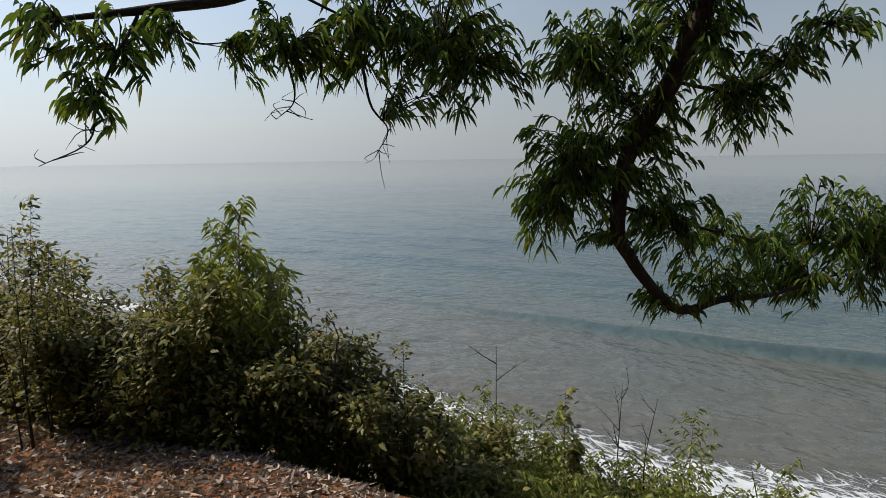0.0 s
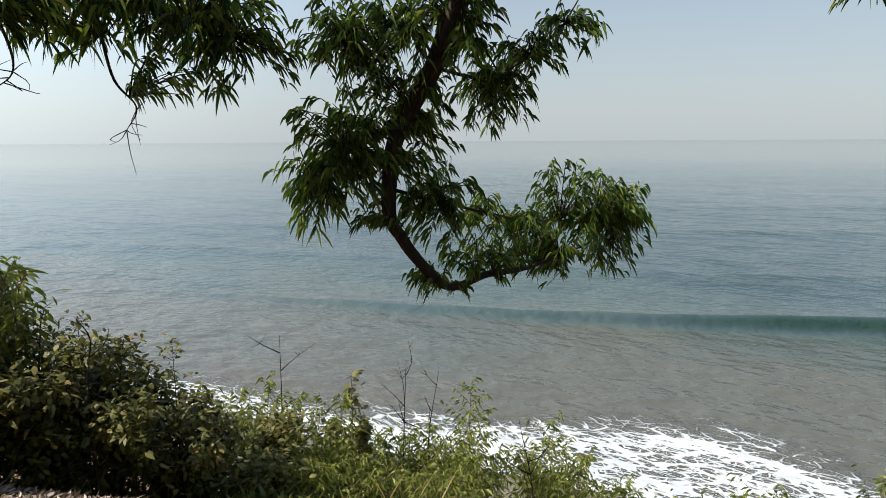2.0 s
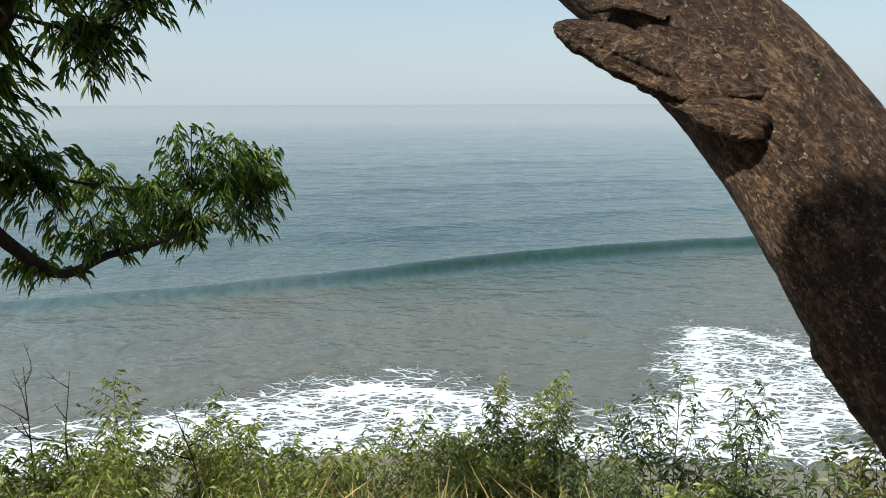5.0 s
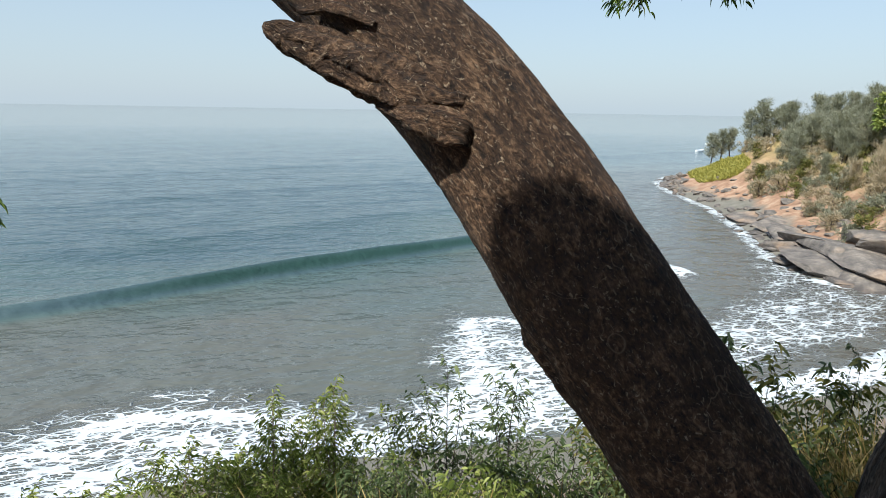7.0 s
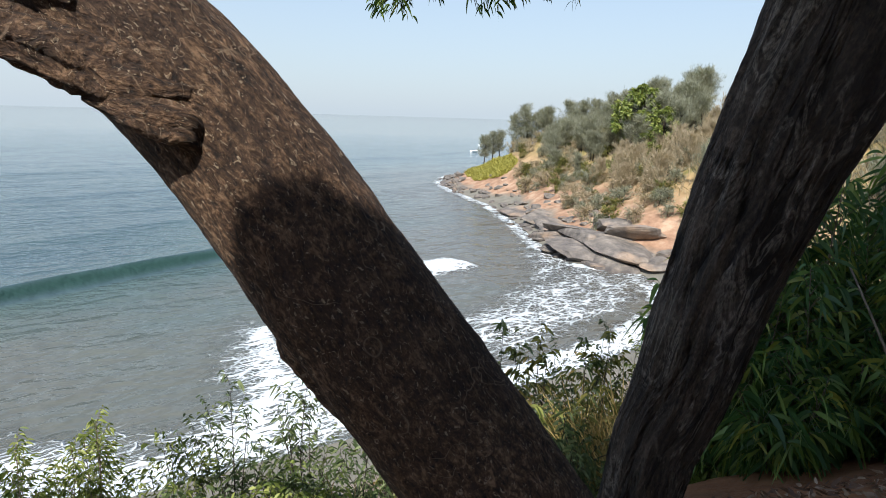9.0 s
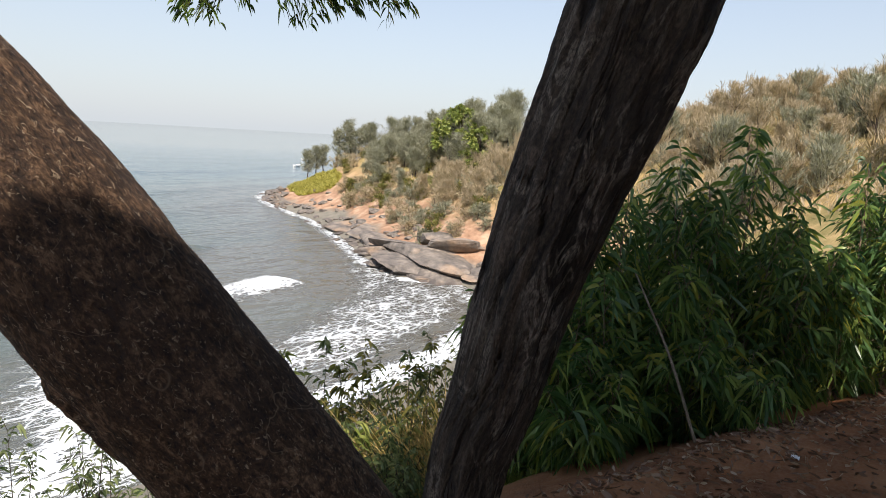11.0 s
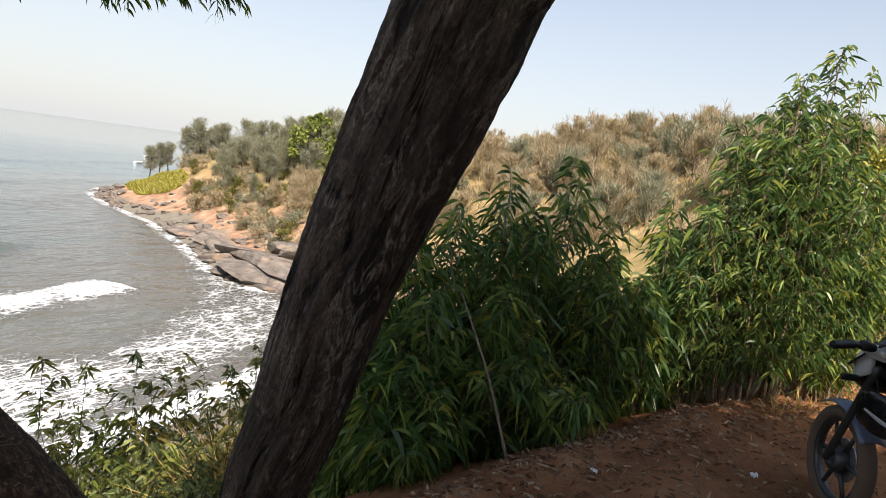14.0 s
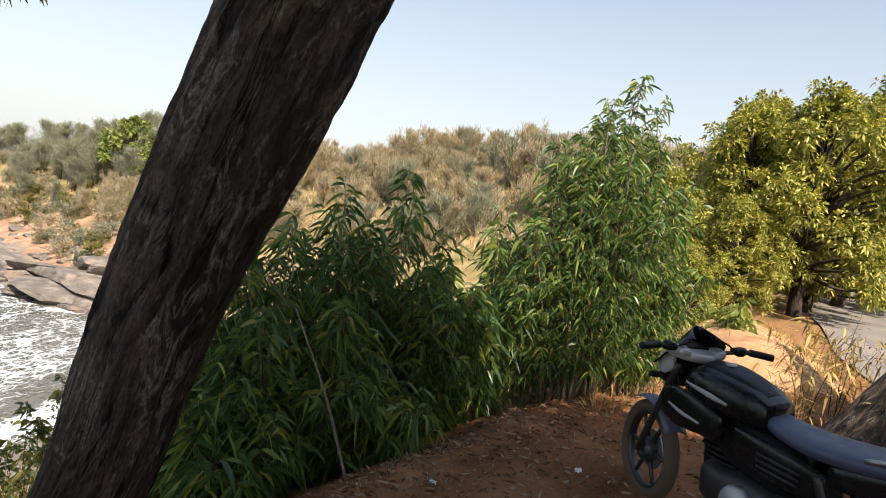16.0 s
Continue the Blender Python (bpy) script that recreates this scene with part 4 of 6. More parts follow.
for owner, lines, clusters in ((tree, LIMBS_A, [c for c in SHADE_CROWN if c[0] < -0.45]), (tree2, LIMBS_B, SHADE_CROWN_EAST + [c for c in SHADE_CROWN if c[0] >= -0.45])):
    for line in lines:
        v, f, uv = limb(line, [0.07, 0.05, 0.03, 0.012], 8, 30)
        child("limb", mesh_of("limb", v, f, BARK_TWIG, True, uv), owner)
    twigs, *leaves = foliage(clusters, np.vstack([spline(line, 20) for line in lines]), 300, 0.13, 0.055, 0.16)
    child("branchwork", mesh_of("branchwork", *twigs[:2], BARK_TWIG, True, twigs[2]), owner, kind="stuff")
    at, (sx, sy, sz) = leaves[0], heading(SUN_YAW, SUN_UP)
    fall = (4.5 - at[:, 2]) / sz
    # leaves left out along the sun's rays, so it lights the upper leaning trunk
    sun_gap = (np.abs(at[:, 0] + fall * sx + 1.65) < 0.5) & (at[:, 1] + fall * sy > -0.43 + 0.06 * wavy(at[:, :2], 4.0)) & (at[:, 1] + fall * sy < 1.1)
    leaves[:4] = [k[~sun_gap] for k in leaves[:4]]
    leaf_parts(owner, *leaves, ACACIA_LEAF, name="crown")


# ---- shrubs and saplings ----
def shrub(name, x, y, top, spread, n, leaf, size, width, label, category="shrub", stems=6, droop=0.5, low=0.15, wood=BARK_TWIG, thick=0.012, curve=0.5, single=0, group="", lean=(0, 0), fill=0.5, cone=0.3):
    """A bush on the ground at (x, y) with its top at that height: stems, side twigs and leaves."""
    z = height(x, y)
    tall = top - z
    n = int(n * max(1.0, tall))
    ob = thing(name, (x, y, z - 0.03), label, category, group)
    pieces, tips = [], []
    for i in range(stems):
        a = rng.uniform(0, 6.28)
        e = rng.uniform(0.3, 1.0) ** 0.5 * spread * (0.25 if i == 0 else 0.85)
        h = tall * (1.0 if i == 0 else rng.uniform(0.8, 1.0) * (1.0 - cone * (e / spread) ** 1.2))
        end = np.array([math.cos(a) * e + lean[0], math.sin(a) * e + lean[1], h])
        mid = end * [0.4, 0.4, 0.5] + rng.normal(0, 0.06 * spread, 3)
        line = spline([(0.03 * math.cos(a), 0.03 * math.sin(a), -0.05), mid, end], 10)
        v, f, uv = tube(line, [thick, thick * 0.6, thick * 0.2], 5, 0.05)
        child("stem", mesh_of("stem", v, f, wood, True, uv), ob)
        for _ in range(int(9 + 15 * tall)):
            t = low + (1.0 - low) * rng.random() ** 0.75
            k = min(t * 9, 8.999)
            p = line[int(k)] + (line[int(k) + 1] - line[int(k)]) * (k - int(k))
            q = p + rand_dirs(1, 0.25)[0] * spread * rng.uniform(0.25, 0.8) * (1.15 - 0.75 * t * t) * [1, 1, 0.7]
            q[2] = min(max(q[2], 0.06), h + 0.06 * rng.random())
            pieces.append(tube(np.array([p, (p + q) / 2 + rng.normal(0, 0.02, 3), q]), [thick * 0.35, thick * 0.12], 3))
            tips.append((p, q))
    v, f, uv = join(pieces)
    child("branchwork", mesh_of("branchwork", v, f, wood, True, uv), ob, kind="stuff")
    a, b = (np.array(k) for k in zip(*tips))
    i = rng.integers(0, len(a), n)
    t = rng.uniform(0.25, 1.05, (n, 1))
    base = a[i] + (b[i] - a[i]) * t + rng.normal(0, fill * 0.16 * spread, (n, 3))
    way = unit(rng.normal(size=(n, 3)) * [1, 1, 0.6] + 0.6 * unit(base * [1, 1, 0]) + [0, 0, 0.35 - 1.3 * droop])
    bend = np.tile([0, 0, -1.0], (n, 1)) + rng.normal(0, 0.3, (n, 3))
    leaf_parts(ob, base, way, bend, size * rng.uniform(0.6, 1.2, n), width, leaf, single, curve, sickle=leaf in (SAPLING_LEAF, BRIGHT_LEAF))
    return ob


def sapling(name, x, y, top, spread, shoots, leaf, size, width, label, category="sapling", leaders=6, per=9, low=0.12, wood=BARK_PALE, thick=0.013, hang=0.0, single=0, group="", cone=0.35, lean=(0, 0), taper=0.72, even=0.62):
    """Young acacia: a few rising leaders, slim side shoots, and sickle leaves set one by one along them."""
    z = height(x, y)
    tall = top - z
    ob = thing(name, (x, y, z - 0.03), label, category, group)
    pieces, base, way, down = [], [], [], []
    for i in range(leaders):
        a = 2.4 * i + rng.uniform(-0.6, 0.6)
        e = (0.12 if i == 0 else rng.uniform(0.35, 0.95)) * spread
        h = tall * (0.97 if i == 0 else rng.uniform(even, 0.97) * (1 - cone * (e / spread) ** 1.5))
        end = np.array([math.cos(a) * e + lean[0], math.sin(a) * e + lean[1], h])
        mid = end * [0.5, 0.5, 0.52] + rng.normal(0, 0.05 * spread, 3)
        line = spline([(0.04 * math.cos(a), 0.04 * math.sin(a), -0.05), mid, end], 14)
        v, f, uv = tube(line, [thick, thick * 0.65, thick * 0.18], 6, 0.06)
        child("stem", mesh_of("stem", v, f, wood, True, uv), ob)
        for j in range(shoots):
            t = low + (1 - low) * ((j + rng.random()) / shoots) ** 0.85
            k = min(t * 13, 12.99)
            p = line[int(k)] + (line[int(k) + 1] - line[int(k)]) * (k - int(k))
            b = 2.4 * j + rng.uniform(-0.5, 0.5)
            reach = spread * rng.uniform(0.2, 0.62) * (1.1 - taper * t)
            q = p + np.array([math.cos(b) * reach, math.sin(b) * reach, reach * rng.uniform(0.1, 0.9) + 0.05])
            if t > 0.9:
                q = p + np.array([math.cos(b) * 0.06, math.sin(b) * 0.06, rng.uniform(0.06, 0.16)])
            twig = spline([p, (p + q) / 2 + [0, 0, 0.12 * reach], q], 7)
            pieces.append(tube(twig, [thick * 0.3, thick * 0.1], 4))
            m = max(4, int(per * rng.uniform(0.7, 1.3)))
            u = np.linspace(0.12, 1.0, m) + rng.normal(0, 0.03, m)
            kk = np.clip(u * 6, 0, 5.99)
            ii = kk.astype(int)
            run = unit(twig[ii + 1] - twig[ii])
            out = rng.normal(size=(m, 3)) * [1, 1, 0.6]
            out = unit(out - run * np.sum(out * run, 1, keepdims=True))
            base.append(twig[ii] + (twig[ii + 1] - twig[ii]) * (kk - ii)[:, None] + rng.normal(0, 0.006, (m, 3)))
            way.append(0.75 * out + 0.7 * unit(run * [1, 1, 0.3]) + np.array([0, 0, 0.35 - hang])[None] + rng.normal(0, 0.25, (m, 3)))
            down.append(np.tile([0, 0, -1.0], (m, 1)) + 0.2 * out * [1, 1, 0] + rng.normal(0, 0.25, (m, 3)))
    v, f, uv = join(pieces)
    child("branchwork", mesh_of("branchwork", v, f, wood, True, uv), ob, kind="stuff")
    base, way, down = np.vstack(base), unit(np.vstack(way)), np.vstack(down)
    leaf_parts(ob, base, way, down, size * rng.uniform(0.55, 1.2, len(base)), width, leaf, single, 1.1)
    return ob


G1 = "bushes on the seaward edge of the path"
bushy = "dense olive-brown leafy bush on the edge of the slope"
for x, y, top, spread, n in ((-5.65, 0.86, 1.05, 0.6, 2200), (-5.05, 1.06, 1.02, 0.6, 2400), (-4.65, 1.36, 0.95, 0.6, 2600), (-4.3, 1.71, 0.92, 0.55, 2600), (-4.05, 2.06, 0.72, 0.5, 2600), (-3.85, 2.31, 0.52, 0.5, 2600),
                             (-3.65, 2.61, 0.2, 0.5, 2400), (-3.45, 3.01, -0.1, 0.5, 2000), (-4.55, 2.31, 0.5, 0.6, 2000), (-5.35, 1.71, 0.8, 0.6, 1800), (-6.35, 0.71, 1.15, 0.7, 1800)):
    shrub("bush", x, y, top, spread * 1.1, int(n * 1.7), SHRUB_LEAF, 0.06, 0.026, bushy, "bush", 8, 0.25, 0.05, group=G1, curve=0.3)
sapling("sapling", -4.45, 1.89, 1.42, 0.4, 26, BRIGHT_LEAF, 0.07, 0.018, "bright green acacia sapling rising above the bushes", leaders=14, per=12, low=0.35, group=G1, cone=0.3, taper=0.35, even=0.8)
for x, y, top in ((-4.8, 0.73, 1.5), (-4.65, 0.61, 1.36), (-4.95, 0.96, 1.1), (-4.4, 1.31, 1.02), (-4, 2.23, 0.68), (-3.55, 2.56, 0.5)):
    shrub("weed", x, y, top, 0.24, 260, SHRUB_LEAF, 0.05, 0.02, "thin tall weed with small sparse leaves", "weed", 3, 0.2, 0.3, thick=0.006, group="tall weeds among the bushes", curve=0.3)

G2 = "shrubs on the slope above the beach"
green = "bright yellow-green leafy shrub on the slope"
for x, y, top, spread, n in ((-3.85, 3.59, -0.25, 0.36, 1300), (-3.35, 3.86, -0.4, 0.4, 1300), (-2.6, 4.58, -0.38, 0.38, 1500), (-2.15, 5.31, -0.86, 0.42, 1500), (-1.75, 5.01, -1, 0.45, 1300), (-1.05, 4.71, -1.12, 0.5, 1300),
                             (-0.35, 5.21, -1.1, 0.5, 1200), (0.31, 5.51, -0.85, 0.45, 1500), (0.87, 5.56, -0.8, 0.3, 700), (-2.95, 4.21, -0.75, 0.4, 1100), (0.35, 5.81, -1.02, 0.4, 900), (-3.05, 3.21, -0.6, 0.5, 1400), (-2.35, 3.71, -0.85, 0.5, 1400)):
    sapling("shrub", x, y, top + 0.1, spread * 1.25, 30, BRIGHT_LEAF, 0.05, 0.0145, green, "shrub", 13, 13, 0.03, thick=0.008, group=G2, cone=0.35, taper=0.25, even=0.5)
shrub("shrub", -3.3, 3.96, -0.15, 0.2, 260, SHRUB_LEAF, 0.075, 0.045, "slender shrub with broad rounded leaves", "shrub", 4, 0.1, 0.5, wood=BARK_PALE, group=G2, curve=0.2)
for x, y, top, spread, n in ((1.73, 4.99, -0.5, 0.42, 1300), (2.28, 4.74, -0.5, 0.4, 1300), (1.28, 5.09, -0.95, 0.5, 1300), (2.18, 3.69, -0.65, 0.5, 1500), (1.08, 4.29, -1, 0.5, 1300), (1.58, 3.59, -0.8, 0.5, 1200),
                             (5.08, 5.09, -0.78, 0.5, 1100), (5.38, 4.84, -0.85, 0.45, 900), (6.08, 4.69, -0.62, 0.5, 1100), (6.38, 4.39, -0.6, 0.45, 900), (4.48, 4.29, -1, 0.6, 1500), (3.48, 3.69, -0.95, 0.6, 1500), (3.18, 2.79, -0.35, 0.4, 1000)):
    sapling("shrub", x, y, top + 0.1, spread * 1.15, 15, BRIGHT_LEAF if 1.2 < x < 1.6 or x > 6.2 else DARK_LEAF, 0.055, 0.0165, "dull grey-green shrub on the slope above the surf", "shrub", 11, 10, 0.1, BARK_TWIG, 0.007, group=G2, cone=0.3, taper=0.2, even=0.5)

for x, y, top, spread, n, leaf in ((3.44, 4.66, -0.18, 0.42, 1500, SHRUB_LEAF), (3.7, 4.48, -0.26, 0.4, 1400, BRIGHT_LEAF), (3.95, 4.25, -0.25, 0.42, 1500, DARK_LEAF), (4.2, 4.0, -0.27, 0.4, 1500, SHRUB_LEAF), (4.47, 3.72, -0.3, 0.42, 1500, DARK_LEAF), (4.62, 3.55, -0.2, 0.4, 1300, SHRUB_LEAF),
                                   (3.1, 4.2, -0.75, 0.5, 1500, SHRUB_LEAF), (3.6, 3.7, -0.75, 0.5, 1500, BRIGHT_LEAF), (4.0, 3.3, -0.6, 0.45, 1400, SHRUB_LEAF)):
    sapling("shrub", x, y, top + 0.1, spread * 1.15, 13, leaf, 0.08, 0.024, "mixed green and brown leafy shrub on the slope above the surf", "shrub", 9, 9, 0.15, BARK_TWIG, 0.007, group=G2, cone=0.3, taper=0.2, even=0.55)

# bare twigs
for x, y, top in ((-3.73, 3.74, 0.16), (-3.05, 4.31, -0.1), (-2.77, 4.47, -0.2), (-1.95, 4.41, -0.35), (-3.65, 2.11, 0.62)):
    z = height(x, y)
    ob = thing("bare_twig", (x, y, z - 0.02), "thin leafless dark twig standing on the slope", "twig", "bare twigs")
    tall = top - z
    main = spline([(0, 0, 0), rng.normal(0, 0.05, 3) + [0, 0, tall * 0.5], rng.normal(0, 0.06, 3) * [1, 1, 0] + [0, 0, tall]], 12)
    pieces = [tube(main, [0.009, 0.002], 5)]
    for _ in range(9):
        p = main[rng.integers(3, 11)]
        q = p + rand_dirs(1, 0.9)[0] * rng.uniform(0.1, 0.42) * min(1, tall)
        side = spline([p, (p + q) / 2 + rng.normal(0, 0.025, 3), q], 6)
        pieces.append(tube(side, [0.005, 0.0014], 4))
        for _ in range(2):
            p2 = side[rng.integers(2, 5)]
            pieces.append(tube(spline([p2, p2 + rand_dirs(1, 0.8)[0] * rng.uniform(0.04, 0.14)], 3), [0.0025, 0.001], 3))
    v, f, uv = join(pieces)
    child("stem", mesh_of("stem", v, f, BARK_TWIG, True, uv), ob)

G3 = "acacia saplings beside the path"
rich = "leafy green acacia sapling with long drooping leaves, standing in shade"
for x, y, top, spread, n in ((4.194, 2.287, 0.959, 0.575, 1500), (4.597, 1.885, 1.223, 0.575, 1700), (5.114, 1.655, 1.476, 0.552, 1800), (5.574, 1.31, 1.729, 0.483, 1500), (5.689, 0.965, 1.2, 0.5, 1500), (6.092, 0.562, 1.4, 0.5, 1700), (3.907, 1.77, 0.326, 0.46, 1000),
                             (4.712, 1.252, 0.614, 0.517, 1200), (5.517, 2.287, 1.131, 0.575, 1000)):
    sapling("sapling", x, y, top + 0.2 * (top > 0.9), spread * 1.15, 30, SAPLING_LEAF, 0.12, 0.0235, rich, leaders=12, per=10, low=0.03, taper=0.45, hang=0.35, single=60, group=G3)
for x, y, top, spread, n in ((6.15, -0.48, 3.06, 0.42, 2200), (6.2, -0.45, 2.9, 0.5, 2200), (6.1, -0.1, 2.5, 0.6, 2200), (6.05, -0.28, 2.8, 0.45, 2200), (6.35, -0.72, 2.85, 0.42, 2000), (6.15, 0.1, 2.05, 0.45, 1800), (6.4, -0.9, 1.8, 0.4, 1600), (6.9, 0.2, 2.05, 0.69, 1500)):
    sapling("sapling", x, y, top + 0.03, spread * 1.2, 34, SAPLING_LEAF, 0.078, 0.0165, "tall sunlit yellow-green acacia sapling beside the path", leaders=11, per=13, low=0.08, thick=0.014, hang=0.1, single=60, group=G3, cone=0.3, taper=0.42, even=0.7)
for line, r in (([(3.85, 1.05, 0.0), (4.05, 1.3, 0.4), (4.35, 1.68, 0.85)], 0.0095), ([(6.0, -0.35, 0.15), (6.0, -0.45, 0.6), (6.05, -0.52, 1.1)], 0.014)):
    ob = thing("pale_stem", line[0], "slim leaning pale-barked stem", "stem")
    v, f, uv = limb(np.array(line) - line[0], [r, r * 0.9, r * 0.6], 8, 20)
    child("stem", mesh_of("stem", v, f, BARK_PALE, True, uv), ob)


def grass(name, n, xs, ys, size, width, material, label, keep=None, lie=0.0):
    """Blades scattered on the ground as one stuff."""
    x, y = rng.uniform(*xs, n), rng.uniform(*ys, n)
    if keep is not None:
        k = keep(x, y)
        x, y = x[k], y[k]
    n = len(x)
    base = np.stack([x, y, land(x, y) - 0.01], -1)
    way = rng.normal(size=(n, 3)) * [0.5, 0.5, 0.1] + [0, 0, 1.0 - lie]
    if lie:
        base[:, 2] += rng.uniform(0.01, 0.03, n)
        way = np.stack([*rng.normal(size=(2, n)), rng.normal(0, 0.18, n)], -1)
    bend = rng.normal(size=(n, 3)) * [0.7, 0.7, 0.2] + ([0, 0, -0.35] if not lie else [0, 0, 0.2])
    v, f = blades(base, way, bend, size * rng.uniform(0.5, 1.3, n), width * rng.uniform(0.7, 1.3, n), 0.4)
    ob = new(name, mesh_of(name, v, f, material))
    return tagged(ob, label, name.replace("_", " "), kind="stuff")


def past_edge(x, y):
    return y - np.interp(x, EDGE[:, 0], EDGE[:, 1])


grass("green_grass", 26000, (-6, 8), (0, 7.5), 0.22, 0.012, GREEN_GRASS, "green and yellow grass covering the slope", lambda x, y: (past_edge(x, y) > 0.5 + 0.5 * (x < -2)) & (past_edge(x, y) < 5) & (x < 2.0 + rng.normal(0, 0.4, len(x))))
grass("low_herbs", 42000, (-6, 8), (0, 7.5), 0.11, 0.03, BRIGHT_LEAF, "low leafy herbs among the grass on the slope", lambda x, y: (past_edge(x, y) > 0.25 + 0.9 * (x > 2) + 0.6 * (x < -2)) & (past_edge(x, y) < 5))
grass("dry_grass", 1500, (3.9, 4.7), (2.8, 3.5), 0.9, 0.011, DRY_GRASS, "clump of golden dry grass behind the forked tree")
grass("slope_herbs", 60000, (-16, 26), (4, 22), 0.4, 0.09, SHRUB_LEAF, "low green and brown herbs on the steep slope", lambda x, y: (past_edge(x, y) > 3.5) & (inside_distance(np.stack([x, y], -1), COAST) > 6.5))
grass("dry_grass", 1400, (-3.5, 3.0), (3.2, 6.0), 0.4, 0.008, DRY_GRASS, "dry straw among the slope's grass")
grass("dry_grass", 4200, (5.6, 12.5), (-4.2, -0.4), 0.2, 0.008, DRY_GRASS, "sunlit dry grass along the path")
grass("leaf_litter", 85000, (-8.0, 0.8), (-2.6, 2.0), 0.05, 0.016, PALE_LITTER, "dry curled fallen leaves on brown earth",
      lambda x, y: (past_edge(x, y) < 0.35) & (rng.random(len(x)) < np.clip((0.6 - x) / 2.2, 0, 1) * np.clip((y + 2.5) / 1.6, 0, 1) * np.clip((x + 8) / 1.5, 0, 1)), 1.0)
grass("leaf_litter", 36000, (-0.8, 9.0), (-3.5, 1.8), 0.055, 0.015, LITTER_LEAF, "scattered dry leaves on the earth path", lambda x, y: (past_edge(x, y) < 0.35) & (rng.random(len(x)) < 0.15 + 0.85 * np.exp(-np.abs(past_edge(x, y)) * 1.6)), 1.0)


# ---- the far headland ----
def boulder(x, y, size, flat=0.5, turn=0.0):
    bm = bmesh.new()
    bmesh.ops.create_icosphere(bm, subdivisions=5 if size > 2 else 3, radius=1.0)
    co = np.array([v.co for v in bm.verts])
    seed = rng.uniform(0, 50)
    k = 1 + 0.28 * wavy(co, 1.3, seed) + 0.1 * wavy(co, 3.4, seed + 4)
    co = co * k[:, None]
    for n in np.vstack([rand_dirs(11), [[0, 0, 1.0]]]):
        over = co @ n - rng.uniform(0.5, 0.8)
        co -= np.clip(over, 0, None)[:, None] * n * 0.9
    co = co * [size, size * rng.uniform(0.55, 0.9), size * flat]
    for v, c in zip(bm.verts, co):
        v.co = c
    me = bpy.data.meshes.new("boulder")
    bm.to_mesh(me)
    bm.free()
    me.polygons.foreach_set("use_smooth", np.full(len(me.polygons), size < 1.2))
    me.materials.append(ROCK)
    ob = new("boulder", me)
    ob.matrix_basis = pose(x, y, max(SEA - 0.3, height(x, y)) + 0.12 * size * flat, rng.uniform(-12, 12), rng.uniform(-12, 12), turn)
    return tagged(ob, "grey-brown weathered shore boulder at the water", "rock", "boulders of the headland")


for x, y, s, a in ((51.6, 37.0, 3.0, 60), (51.8, 41.0, 3.4, 65), (54.2, 45.5, 3.6, 50), (57, 50.4, 3.6, 50), (54.0, 38.6, 3.8, 70), (55.8, 42.4, 4.2, 55), (58.2, 47, 4.0, 50), (53.4, 34.6, 2.8, 40), (57.2, 39.2, 3.6, 60), (59.4, 43.8, 3.6, 50), (60.5, 53.5, 3.4, 50), (63.6, 58.5, 3.2, 55), (50.2, 39.2, 1.6, 80), (52.0, 45.4, 1.8, 30), (66.5, 66, 3.0, 60)):
    boulder(x, y, s * 1.25, 0.2, a)
for x, y, s, fl, a in ((53, 33.5, 1.8, 0.5, 10), (57.5, 37.2, 1.3, 0.5, 40), (60.3, 46, 1.5, 0.45, 70), (63.5, 50, 1.6, 0.5, 30)):
    boulder(x, y, s, fl, a)
shore = spline(COAST[12:20], 60)
for i, (x, y) in enumerate(shore):
    for _ in range(2 if i < 20 else 3):
        boulder(x + rng.normal(1.5, 1.6), y + rng.normal(-0.4, 1.4), rng.uniform(0.35, 1.05) * (1.3 if i > 40 else 1.0), rng.uniform(0.35, 0.65), rng.uniform(0, 180))


for _ in range(110):
    t = rng.random()
    x, y = shore[int(t * 50)] + rng.uniform(0.5, 8.0) * np.array([0.86, -0.5])
    boulder(x, y, rng.uniform(0.35, 1.2), rng.uniform(0.25, 0.5), rng.uniform(0, 180))


